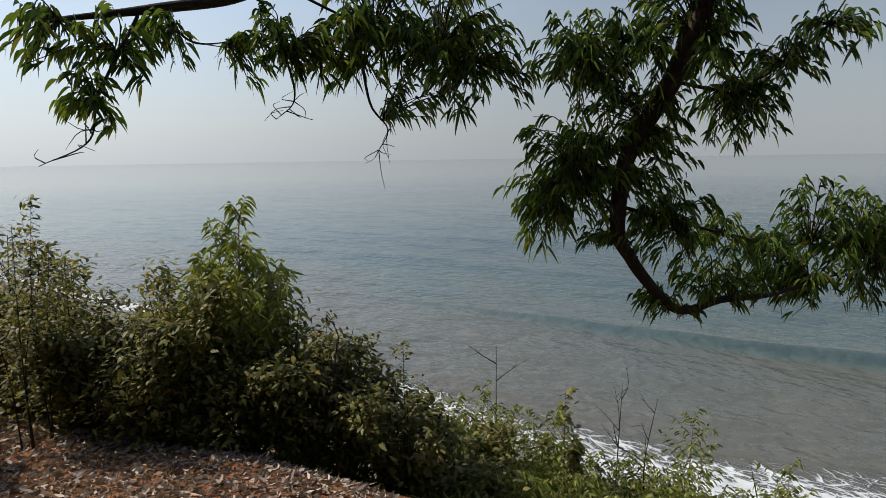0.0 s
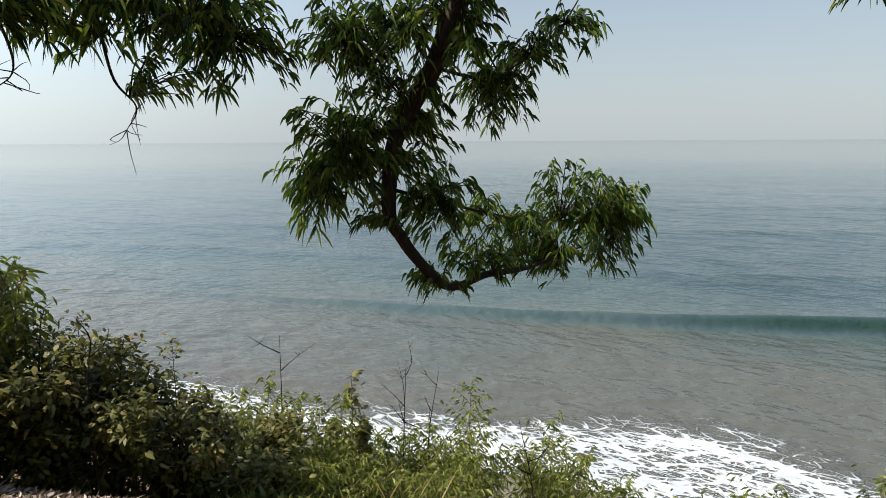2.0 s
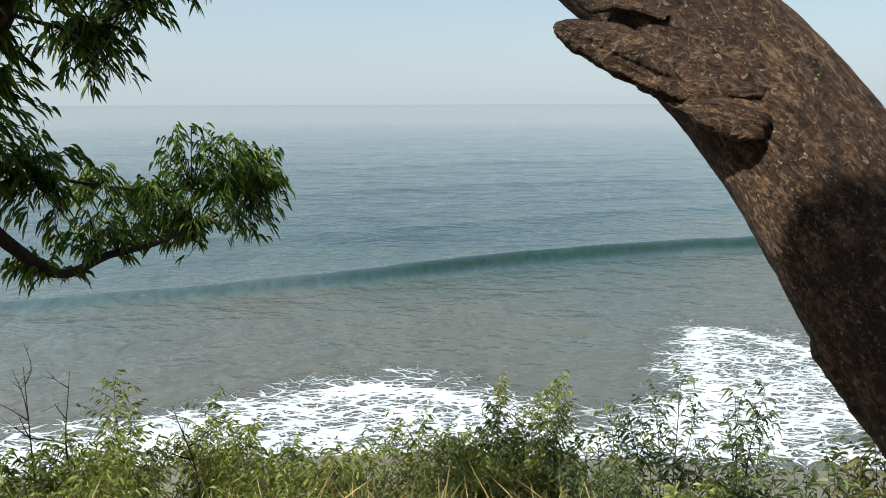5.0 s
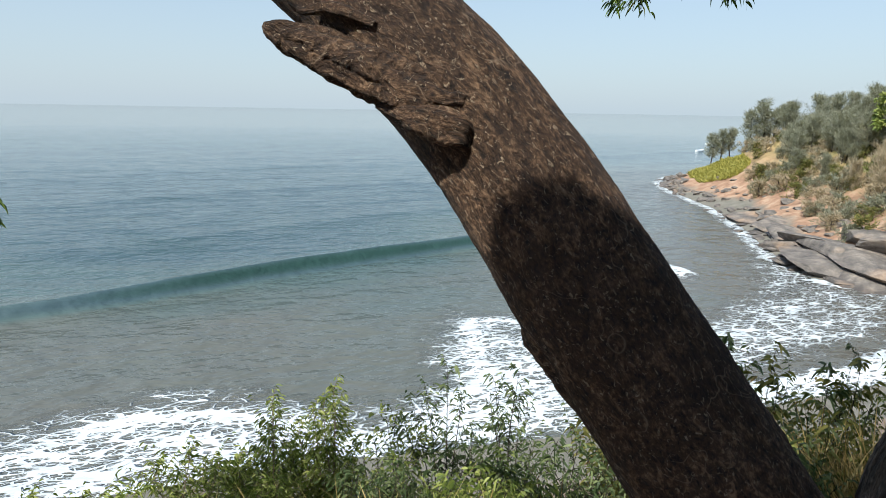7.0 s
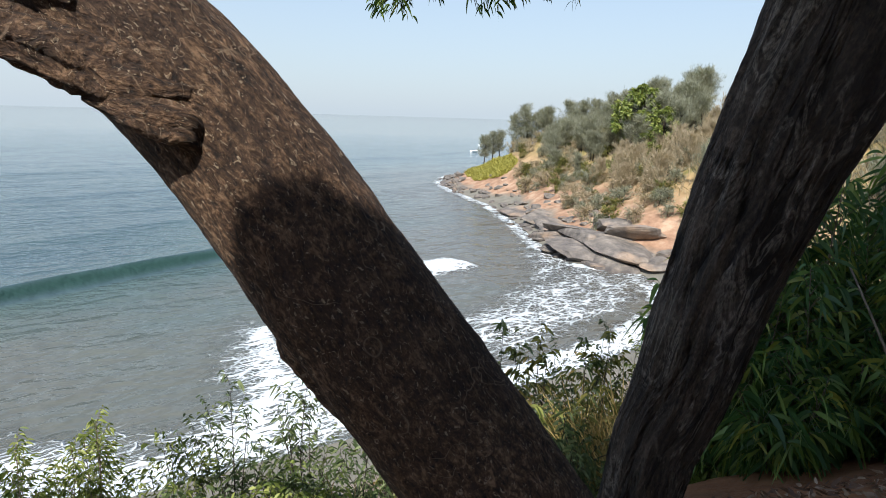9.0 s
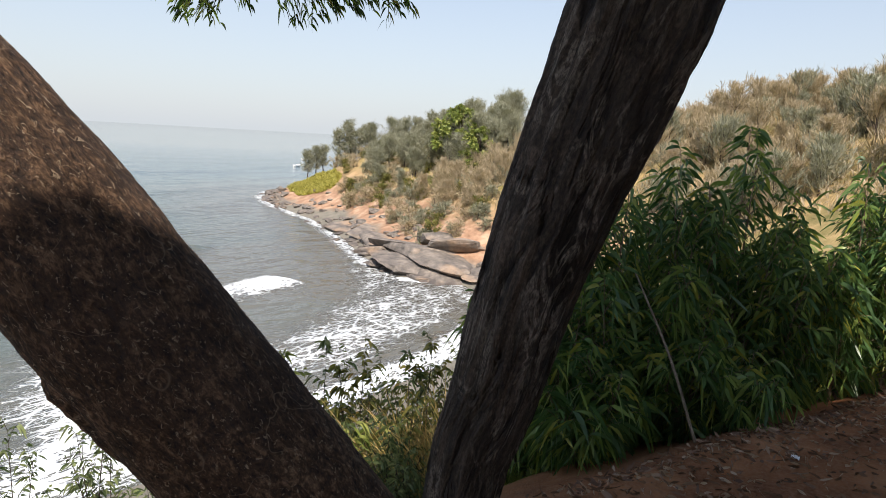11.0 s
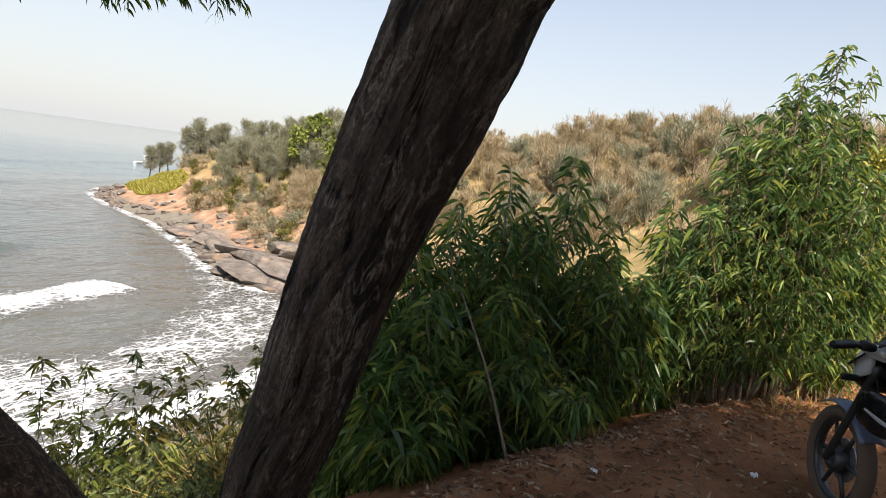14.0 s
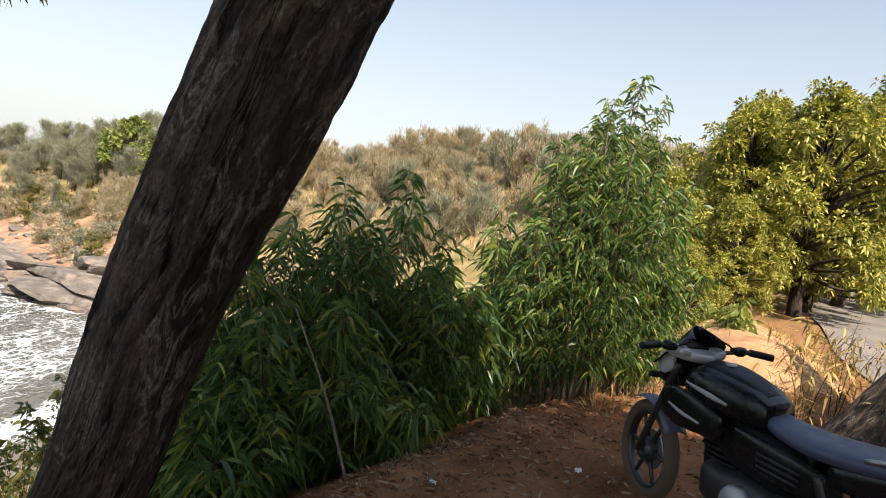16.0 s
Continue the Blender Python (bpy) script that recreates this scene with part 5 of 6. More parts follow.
def casuarina(name, tall, spread, needles, limbs, per, base_at, label, category, group, sag=0.15, blade=0.6, width=0.05, bare=0.2, rise=0.35, slim=0.4, climb=(0.25, 0.8)):
    """A feathery tree: trunk, rising limbs, and a crown of many needle sprays."""
    ob = thing(name, (0, 0, 0), label, category, group)
    trunk = spline([(0, 0, -0.4), rng.normal(0, 0.1 * spread, 3) * [1, 1, 0] + [0, 0, tall * 0.5], rng.normal(0, 0.12 * spread, 3) * [1, 1, 0] + [0, 0, tall * 0.96]], 12)
    v, f, uv = tube(trunk, [0.018 * tall + 0.03, 0.012 * tall, 0.02], 7, 0.08)
    child("trunk", mesh_of("trunk", v, f, BARK_TWIG, True, uv), ob)
    base, way, pieces = [], [], []
    for i in range(limbs):
        t = base_at + (0.98 - base_at) * ((i + rng.random()) / limbs)
        p = trunk[min(11, int(t * 11))]
        a = i * 2.4 + rng.normal(0, 0.5)
        wide = spread * (1.04 - t) ** slim * rng.uniform(0.3, 1.3) * min(1, (t - base_at) * 6 + 0.45)
        q = p + np.array([math.cos(a) * wide, math.sin(a) * wide, wide * rng.uniform(*climb)])
        line = spline([p, (p + q) / 2 - [0, 0, sag * wide * 0.3], q], 8)
        pieces.append(tube(line, [0.006 * tall, 0.008], 4))
        s = rng.uniform(bare, 1.05, per)
        k = np.clip(s * 7, 0, 6.99)
        j = k.astype(int)
        base.append(line[j] + (line[j + 1] - line[j]) * (k - j)[:, None] + rng.normal(0, 0.08 * spread, (per, 3)))
        way.append(unit(rng.normal(size=(per, 3)) * 0.7 + unit(q - p) + [0, 0, rise]))
    v, f, uv = join(pieces)
    child("branchwork", mesh_of("branchwork", v, f, BARK_TWIG, True, uv), ob, kind="stuff")
    base, way = np.vstack(base), np.vstack(way)
    n = len(base)
    v, f = blades(base, way, rng.normal(size=(n, 3)) * 0.5 + [0, 0, -0.4], blade * rng.uniform(0.6, 1.3, n), width * rng.uniform(0.7, 1.3, n), 0.35)
    child("crown", mesh_of("crown", v, f, needles), ob, kind="stuff")
    return ob


def scatter(kinds, places):
    """Stand copies of some trees at (x, y, scale); the first of each kind takes a place itself."""
    for i, (x, y, s) in enumerate(places):
        m = Matrix.LocRotScale((x, y, height(x, y)), Euler((0, 0, rng.uniform(0, 6.28))), (s, s, s * rng.uniform(0.9, 1.1)))
        if i < len(kinds):
            kinds[i].matrix_basis = m
        else:
            copy_thing(kinds[i % len(kinds)], m).matrix_basis = m


G4 = "casuarina trees of the headland"
tall_kinds = [casuarina("casuarina_tree", 10.0, 4.2, NEEDLE_GREY_HAZED, 50, 85, b, "feathery grey-green casuarina tree on the headland", "tree", G4, blade=1.0, width=0.075, rise=0.9, slim=0.5, climb=(0.4, 1.2)) for b in (0.2, 0.3, 0.12, 0.25)]
tip_kinds = [casuarina("casuarina_tree", 9.0, 3.2, NEEDLE_GREY_HAZED, 34, 75, 0.28, "open-crowned casuarina with a bare slim trunk on the headland's tip", "tree", G4, blade=0.9, width=0.07, rise=0.5, slim=0.6) for _ in range(2)]
scatter(tip_kinds, [(97.4, 107.6, 0.72), (99.0, 106.6, 0.8), (100.4, 105.6, 0.75), (103.2, 103.4, 1.05), (104.8, 102.2, 1.1), (106.2, 100.6, 0.95), (107.2, 98.4, 0.85)])
spots = []
while len(spots) < 115:
    x, y = rng.uniform(78, 118), rng.uniform(46, 100)
    d = inside_distance(np.array([[x, y]]), COAST)[0]
    if d > 11 and x * 0.62 + 2 < y + 6 and x > 1.09 * y:
        spots.append((x, y, rng.uniform(0.3, 0.68) * (0.8 + 0.01 * min(d, 25))))
scatter(tall_kinds, spots)
G5 = "dry scrub on the hillside"
dry_kinds = [casuarina("scrub_tree", 3.6, 1.7, m, 26, 85, 0.05, "dry tan feathery scrub tree on the hillside", "tree", G5, blade=0.6, width=0.042, rise=1.1, slim=0.6, climb=(0.7, 1.7)) for m in (NEEDLE_DRY_HAZED, NEEDLE_DRY_HAZED, NEEDLE_GREY_HAZED, NEEDLE_DRY_HAZED)]
spots = []
while len(spots) < 620:
    x, y = rng.uniform(40, 105), rng.uniform(-25, 60)
    d = inside_distance(np.array([[x, y]]), COAST)[0]
    if d > 12 and math.hypot(x, y) > 48 and not (x > 78 and y > 46):
        spots.append((x, y, 0.5 + 0.62 * rng.random() ** 1.6))
spots.sort(key=lambda q: math.hypot(q[0], q[1]))
scatter(dry_kinds, spots[:250])


def thicket(name, kinds, places, material, label):
    """Many far trees as one stuff: their crowns set down side by side."""
    pieces = []
    for i, (x, y, s) in enumerate(places):
        me = [c.data for c in kinds[i % len(kinds)].children if c.name.startswith("crown")][0]
        co, ids = np.empty(3 * len(me.vertices), np.float32), np.empty(len(me.loops), np.int32)
        me.vertices.foreach_get("co", co)
        me.loops.foreach_get("vertex_index", ids)
        a = rng.uniform(0, 6.28)
        turn = np.array([[math.cos(a), math.sin(a), 0], [-math.sin(a), math.cos(a), 0], [0, 0, rng.uniform(0.9, 1.25)]])
        pieces.append((s * co.reshape(-1, 3) @ turn + [x, y, height(x, y)], ids.reshape(-1, 3)))
    v, f, _ = join(pieces)
    tagged(new(name, mesh_of(name, v, f, material)), label, "scrub", kind="stuff")


thicket("scrub_thicket", dry_kinds, spots[250:], NEEDLE_DRY_HAZED, "soft tan feathery dry scrub covering the far hillside")
grass("hillside_scrub", 90000, (44, 110), (-28, 62), 1.1, 0.08, NEEDLE_DRY_HAZED, "dense dry tan scrub covering the hillside",
      lambda x, y: (inside_distance(np.stack([x, y], -1), COAST) > 13) & (rng.random(len(x)) < 0.35 + 0.65 * (wavy(np.stack([x, y], -1), 0.25) > -0.2)))
low_kinds = [casuarina("low_bush", 1.4, 1.2, m, 20, 40, 0.05, "low olive and tan bush on the slope", "bush", "low bushes of the headland", blade=0.3, width=0.06) for m in (NEEDLE_DRY_HAZED, SHRUB_LEAF, NEEDLE_GREY_HAZED)]
spots = []
while len(spots) < 190:
    x, y = rng.uniform(52, 104), rng.uniform(28, 104)
    d = inside_distance(np.array([[x, y]]), COAST)[0]
    if 6 < d < 22 and not (y > 84 and d < 14):
        spots.append((x, y, rng.uniform(0.6, 1.5)))
scatter(low_kinds, spots)
grass("tip_grass", 40000, (82, 102), (84, 108), 0.8, 0.12, YELLOW_GRASS, "patch of bright yellow-green grass near the headland's tip",
      lambda x, y: (inside_distance(np.stack([x, y], -1), COAST) > 4) & ((x - 90 - 0.45 * (y - 97)) ** 2 / 25 + (y - 97) ** 2 / 90 < 1 + 0.3 * wavy(np.stack([x, y], -1), 0.5)))
shrub("shrub", 56.5, 31.8, height(56.5, 31.8) + 2.3, 1.6, 900, BRIGHT_LEAF, 0.35, 0.16, "bright green leafy shrub above the shore rocks", "shrub", 7, 0.2, 0.1)


def broadleaf(name, tall, spread, leaf, n, label, group, size=0.4, width=0.22, lumps=26):
    """A broad crown of uneven leafy heads on limbs, with gaps between them and a leading top."""
    ob = thing(name, (0, 0, 0), label, "tree", group)
    trunk = spline([(0, 0, -0.3), rng.normal(0, 0.1, 3) * [1, 1, 0] + [0, 0, tall * 0.35], (0.1, 0.1, tall * 0.8)], 10)
    v, f, uv = tube(trunk, [0.03 * tall + 0.04, 0.02 * tall, 0.03], 9, 0.08)
    child("trunk", mesh_of("trunk", v, f, BARK_TWIG, True, uv), ob)
    base, way, pieces = [], [], []
    for i in range(lumps):
        up = 0.12 + 0.86 * ((i + rng.random()) / lumps)
        wide = spread * (1 - abs(2 * up - 0.85) ** 2.2 * 0.75) * rng.uniform(0.35, 1.05) if up < 0.9 else 0.12 * spread
        a = 2.4 * i + rng.normal(0, 0.4)
        c = np.array([math.cos(a) * wide, math.sin(a) * wide, tall * up])
        r = spread * rng.uniform(0.12, 0.23)
        pieces.append(tube(spline([trunk[min(9, int(2 + 6 * up))], c * [0.5, 0.5, 0.93], c], 7), [0.012 * tall, 0.01], 5))
        for _ in range(max(5, int(n / lumps / 14))):
            o = rand_dirs(1, 0.4)[0]
            head = c + o * r * rng.uniform(0.35, 1.1) * [1, 1, 0.8]
            d = rand_dirs(14, 0.15) + 0.8 * o
            base.append(head + 0.04 * d)
            way.append(unit(d))
    v, f, uv = join(pieces)
    child("branchwork", mesh_of("branchwork", v, f, BARK_TWIG, True, uv), ob, kind="stuff")
    base, way = np.vstack(base), np.vstack(way)
    k = len(base)
    v, f = blades(base, way, rng.normal(size=(k, 3)) * 0.3 + [0, 0, -0.7], size * rng.uniform(0.6, 1.3, k), width * rng.uniform(0.7, 1.3, k), 0.5)
    child("crown", mesh_of("crown", v, f, leaf), ob, kind="stuff")
    return ob


scatter([broadleaf("broadleaf_tree", 6.0, 3.0, BRIGHT_LEAF, 5000, "bright green broad-crowned tree on the headland", "broad-leaved trees of the headland", 0.45, 0.25)],
        [(84, 58, 1.3), (79, 51, 0.9), (90, 64, 1.0), (76, 56, 0.5)])
kinds = [broadleaf("mango_tree", 5.0, 2.3, MANGO_LEAF, 30000, "dense yellow-green tree with rounded leafy crown, beside the road or added unseen as shade", "trees beside the road", 0.125, 0.042, 52) for _ in range(2)]
# from (0.3, -6.8) on: unseen trees added behind the camera to block sky light
scatter(kinds, [(14.6, -2.6, 0.68), (16.0, -4.4, 0.86), (17.5, -6.6, 0.95), (20.5, -8.6, 1.15), (19.5, -3.0, 0.9), (22, -6, 1.1), (24, -11, 1.3), (13.2, -1.5, 0.6), (12.2, -2.5, 0.36), (13.6, -3.6, 0.5), (15.7, -5.7, 0.96), (27, -8, 1.2), (25, -14.5, 1.4), (0.3, -6.8, 1.5), (-3, -6.2, 1.5), (-7.6, -4.9, 1.5), (-9.5, -5.5, 1.5), (-1.6, -9.5, 1.6), (1.5, -13.5, 1.4), (-3, -12.5, 1.5), (-7, -13.5, 1.5), (6, -14, 1.4), (-11, -12, 1.3)])

# ---- the road and the mound beside it ----
edge_l = spline([(4.5, -5.2), (9.0, -4.2), (14, -5.6), (20, -7.6), (30, -11.5)], 60)
edge_r = spline([(2.5, -10.2), (9.6, -9.0), (15, -10.4), (21, -12.6), (31, -16.5)], 60)
k = np.linspace(0, 1, 9)[None, :, None]
g = (edge_l[:, None] * (1 - k) + edge_r[:, None] * k).reshape(-1, 2)
i, j = np.meshgrid(np.arange(59), np.arange(8), indexing="ij")
quads = np.stack([i * 9 + j, i * 9 + j + 1, (i + 1) * 9 + j + 1, (i + 1) * 9 + j], -1).reshape(-1, 4)
road = new("road", mesh_of("road", np.column_stack([g, land(*g.T) + 0.03]), quads[:, ::-1], ASPHALT, True))
tagged(road, "dusty grey asphalt road beyond the earth bank", "road", kind="structure")

bx, by = np.meshgrid(np.linspace(6.4, 13.5, 60), np.linspace(-4.4, -0.9, 36), indexing="ij")
bp = np.stack([bx.ravel(), by.ravel()], -1)
rise = 0.2 * np.exp(-(((bp[:, 1] + 2.6 + 0.22 * (bp[:, 0] - 9)) / 0.75) ** 2)) * np.clip((bp[:, 0] - 6.6) / 1.6, 0, 1) * np.clip((13.2 - bp[:, 0]) / 2, 0, 1)
rise = rise * (1 + 0.6 * wavy(bp, 1.4)) + 0.03 * wavy(bp, 3.0, 3)
i, j = np.meshgrid(np.arange(59), np.arange(35), indexing="ij")
quads = np.stack([i * 36 + j, (i + 1) * 36 + j, (i + 1) * 36 + j + 1, i * 36 + j + 1], -1).reshape(-1, 4)
bank = new("earth_bank", mesh_of("earth_bank", np.column_stack([bp, land(*bp.T) + rise - 0.035]), quads, BANK, True))
tagged(bank, "sunlit bank of loose orange sandy earth beside the road", "earth bank", kind="structure")
trunk = thing("fallen_trunk", (5.6, -2.5, height(5.6, -2.5)), "dark brown leaning tree trunk behind the motorcycle", "tree trunk")
v, f, uv = limb([(-0.15, 0.25, -0.15), (0.05, -0.15, 0.35), (0.3, -0.75, 1.0), (0.5, -1.6, 2.2), (0.6, -2.6, 4.2)], [0.3, 0.25, 0.23, 0.21, 0.17], 32, 50, 0.05, 9, 3)
child("trunk", mesh_of("trunk", v, f, BARK_GREY, True, uv), trunk)
shrub("herb", 9.5, -2.6, 0.95, 0.35, 500, BRIGHT_LEAF, 0.1, 0.035, "small sunlit green herb on the sandy bank", "herb", 5, 0.3, 0.1)
for x, y, top in ((6.0, -2.2, 0.95), (6.6, -2.7, 0.9), (5.6, -2.9, 0.75)):
    shrub("weed", x, y, top + 0.35, 0.55, 110, DRY_GRASS, 0.13, 0.02, "thin straw-coloured weed with curled leaves", "weed", 5, 0.5, 0.2, thick=0.005, group="dry weeds by the road")
for x, y in ((6.2, -0.42), (4.4, -0.3), (3.9, 0.55), (-3.1, 1.35)):
    bm = bmesh.new()
    bmesh.ops.create_grid(bm, x_segments=4, y_segments=4, size=0.022)
    for v in bm.verts:
        v.co.z = 0.012 + rng.normal(0, 0.007)
    ob = part("scrap", bm, PALE_SCRAP, None, smooth=False)
    ob.location = (x, y, height(x, y))
    tagged(ob, "small crumpled white scrap lying on the earth", "litter", "scraps on the ground")

# ---- two small boats far out ----
for x, y, a in ((172, 196, 30), (215, 240, 35)):
    ob = thing("boat", (x, y, SEA), "small white fishing boat far out on the sea", "boat", "boats on the sea")
    ob.rotation_euler = (0, 0, radians(a))
    bm = bmesh.new()
    bmesh.ops.create_cube(bm, size=1)
    bmesh.ops.subdivide_edges(bm, edges=bm.edges[:], cuts=4, use_grid_fill=True)
    for v in bm.verts:
        t = v.co.x * 2
        v.co = (v.co.x * 8, v.co.y * 1.8 * (1 - abs(t) ** 2.5 * 0.85) * (0.75 + 0.5 * (v.co.z + 0.5)), v.co.z * 0.7 + 0.2 + 0.25 * t * t)
    part("hull", bm, BOAT_WHITE, ob)
    add_seat = bmesh.new()
    bmesh.ops.create_cube(add_seat, size=1)
    for v in add_seat.verts:
        v.co = (v.co.x * 0.5 - 1.0, v.co.y * 1.4, v.co.z * 0.12 + 0.55)
    part("thwart", add_seat, BOAT_WHITE, ob)

# ---- the parked motorcycle ----
def loft(sections, seg=18, power=2.6):
    """A smooth body through upright sections (x, y, z, half width, half height)."""
    rows = np.asarray(sections, float)
    u = np.linspace(0, len(rows) - 1, 4 * len(rows))
    i = np.minimum(u.astype(int), len(rows) - 2)
    rows = rows[i] + (rows[i + 1] - rows[i]) * (u - i)[:, None]
    ker = np.array([0.25, 0.5, 0.25])
    for _ in range(2):
        pad = np.vstack([rows[:1], rows, rows[-1:]])
        rows = np.stack([np.convolve(pad[:, c], ker, "valid") for c in range(5)], -1)
    a = np.linspace(0, 2 * np.pi, seg, endpoint=False)
    ca, sa = np.sign(np.cos(a)) * np.abs(np.cos(a)) ** (2 / power), np.sign(np.sin(a)) * np.abs(np.sin(a)) ** (2 / power)
    verts = np.stack([np.repeat(rows[:, :1], seg, 1), rows[:, 1:2] + rows[:, 3:4] * ca, rows[:, 2:3] + rows[:, 4:5] * sa], -1).reshape(-1, 3)
    n = len(rows)
    i, j = np.meshgrid(np.arange(n - 1), np.arange(seg), indexing="ij")
    k = (j + 1) % seg
    q = np.stack([i * seg + j, i * seg + k, (i + 1) * seg + k, (i + 1) * seg + j], -1).reshape(-1, 4)
    verts = np.vstack([verts, rows[0, :3], rows[-1, :3]])
    jj = np.arange(seg)
    kk = (jj + 1) % seg
    ends = np.vstack([np.stack([kk, jj, np.full(seg, n * seg)], -1), np.stack([(n - 1) * seg + jj, (n - 1) * seg + kk, np.full(seg, n * seg + 1)], -1)])
    return verts, np.vstack([q[:, [0, 1, 2]], q[:, [0, 2, 3]], ends])


def ring_of(major, minor, seg=40, sides=10, squash=1.0):
    """A ring standing in the x-z plane."""
    a, b = np.meshgrid(np.linspace(0, 2 * np.pi, seg, endpoint=False), np.linspace(0, 2 * np.pi, sides, endpoint=False), indexing="ij")
    r = major + minor * np.cos(b)
    verts = np.stack([r * np.cos(a), minor * squash * np.sin(b), r * np.sin(a)], -1).reshape(-1, 3)
    i, j = np.meshgrid(np.arange(seg), np.arange(sides), indexing="ij")
    k, m = (i + 1) % seg, (j + 1) % sides
    return verts, np.stack([i * sides + j, k * sides + j, k * sides + m, i * sides + m], -1).reshape(-1, 4)


def add_loft(name, sections, material, parent, label="", power=2.6):
    v, f = loft(sections, 18, power)
    return child(name, mesh_of(name, v, f, material, True), parent, label)


def add_tube(name, points, r, material, parent, label="", seg=10):
    v, f, uv = tube(spline(points, max(2, 6 * len(points))), [r, r], seg)
    return child(name, mesh_of(name, v, f, material, True, uv), parent, label)


def wheel(parent, x, y=0.0):
    w = new("wheel", mesh_of("wheel", *ring_of(0.045, 0.03, 20, 8, 2.0), DARK_METAL, True))
    w.parent = parent
    w.location = (x, y, 0.3)
    child("tyre", mesh_of("tyre", *ring_of(0.262, 0.04, 48, 10, 1.15), TYRE, True), w, "dusty black tyre")
    child("rim", mesh_of("rim", *ring_of(0.222, 0.014, 40, 8, 2.0), DARK_METAL, True), w)
    for i in range(6):
        a = i * math.pi / 3
        c, s = math.cos(a), math.sin(a)
        v, f, uv = tube([(0.04 * c, 0, 0.04 * s), (0.215 * c, 0, 0.215 * s)], [0.016, 0.011], 6)
        child("spoke", mesh_of("spoke", v, f, DARK_METAL, True), w)
    v, f, uv = tube([(0, -0.02, 0), (0, -0.028, 0)], [0.12, 0.12], 28)
    child("brake_disc", mesh_of("brake_disc", v, f, METAL, False), w, "steel brake disc")
    return w


bike = thing("motorcycle", (0, 0, 0), "parked black motorcycle with grey-blue seat on the earth path", "motorcycle")
wheel(bike, 0.0)
steer = new("front_fork")
steer.parent = bike
for s in (-1, 1):
    add_tube("fork_leg", [(1.28, 0.075 * s, 0.3), (1.0, 0.075 * s, 0.92)], 0.02, DARK_METAL, steer)
wheel(steer, 1.28)
a = np.radians(np.linspace(55, 140, 16))
strip = np.array([[(1.28 + 0.335 * math.cos(t), w, 0.3 + 0.335 * math.sin(t) - 4 * w * w) for w in (-0.07, -0.035, 0.0, 0.035, 0.07)] for t in a]).reshape(-1, 3)
i, j = np.meshgrid(np.arange(15), np.arange(4), indexing="ij")
q = np.stack([i * 5 + j, i * 5 + j + 1, (i + 1) * 5 + j + 1, (i + 1) * 5 + j], -1).reshape(-1, 4)
guard = child("mudguard", mesh_of("mudguard", strip, q, BLUE_PAINT, True), steer, "blue-grey front mudguard")
guard.modifiers.new("thickness", "SOLIDIFY").thickness = 0.006
add_loft("headlamp", [(1.02, 0, 0.86, 0.07, 0.06), (1.08, 0, 0.86, 0.11, 0.1), (1.15, 0, 0.85, 0.105, 0.095), (1.2, 0, 0.84, 0.06, 0.05)], BLACK_PAINT, steer, "black headlamp housing")
add_loft("headlamp_glass", [(1.185, 0, 0.845, 0.085, 0.07), (1.2, 0, 0.843, 0.07, 0.055), (1.212, 0, 0.842, 0.02, 0.02)], LENS_GLASS, steer, "clear headlamp glass")
for s in (-1, 1):
    add_loft("fairing_cheek", [(1.0, 0.1 * s, 0.93, 0.012, 0.05), (1.07, 0.125 * s, 0.91, 0.015, 0.08), (1.13, 0.11 * s, 0.89, 0.012, 0.05)], SILVER, steer, "silver fairing cheek")
    add_tube("indicator", [(1.06, 0.12 * s, 0.83), (1.07, 0.2 * s, 0.83)], 0.018, BLACK_PLASTIC, steer)
visor = np.array([[(1.17 - 0.15 * t - 0.1 * w * w * (0.6 + t), 0.165 * w * math.sqrt(1.0 - 0.72 * t**3), 0.89 + 0.25 * t - 0.05 * w * w * t) for w in np.linspace(-1, 1, 9)] for t in np.linspace(0, 1, 7)]).reshape(-1, 3)
i, j = np.meshgrid(np.arange(6), np.arange(8), indexing="ij")
q = np.stack([i * 9 + j, i * 9 + j + 1, (i + 1) * 9 + j + 1, (i + 1) * 9 + j], -1).reshape(-1, 4)
shield = child("windscreen", mesh_of("windscreen", visor, q, BLACK_PAINT, True), steer, "glossy black windscreen")
shield.modifiers.new("thickness", "SOLIDIFY").thickness = 0.008
add_loft("fork_clamp", [(0.9, 0, 0.975, 0.1, 0.02), (0.96, 0, 0.985, 0.15, 0.032), (1.02, 0, 0.985, 0.16, 0.03), (1.06, 0, 0.97, 0.08, 0.015)], SILVER, steer, "silver fork clamp")
add_loft("instrument_panel", [(0.97, 0, 1.0, 0.07, 0.02), (1.0, 0, 1.02, 0.1, 0.035), (1.06, 0, 1.0, 0.08, 0.03)], BLACK_PLASTIC, steer)
add_tube("handlebar", [(0.86, -0.38, 1.03), (0.9, -0.25, 1.04), (0.96, -0.1, 1.0), (0.97, 0.0, 0.99), (0.96, 0.1, 1.0), (0.9, 0.25, 1.04), (0.86, 0.38, 1.03)], 0.012, DARK_METAL, steer)
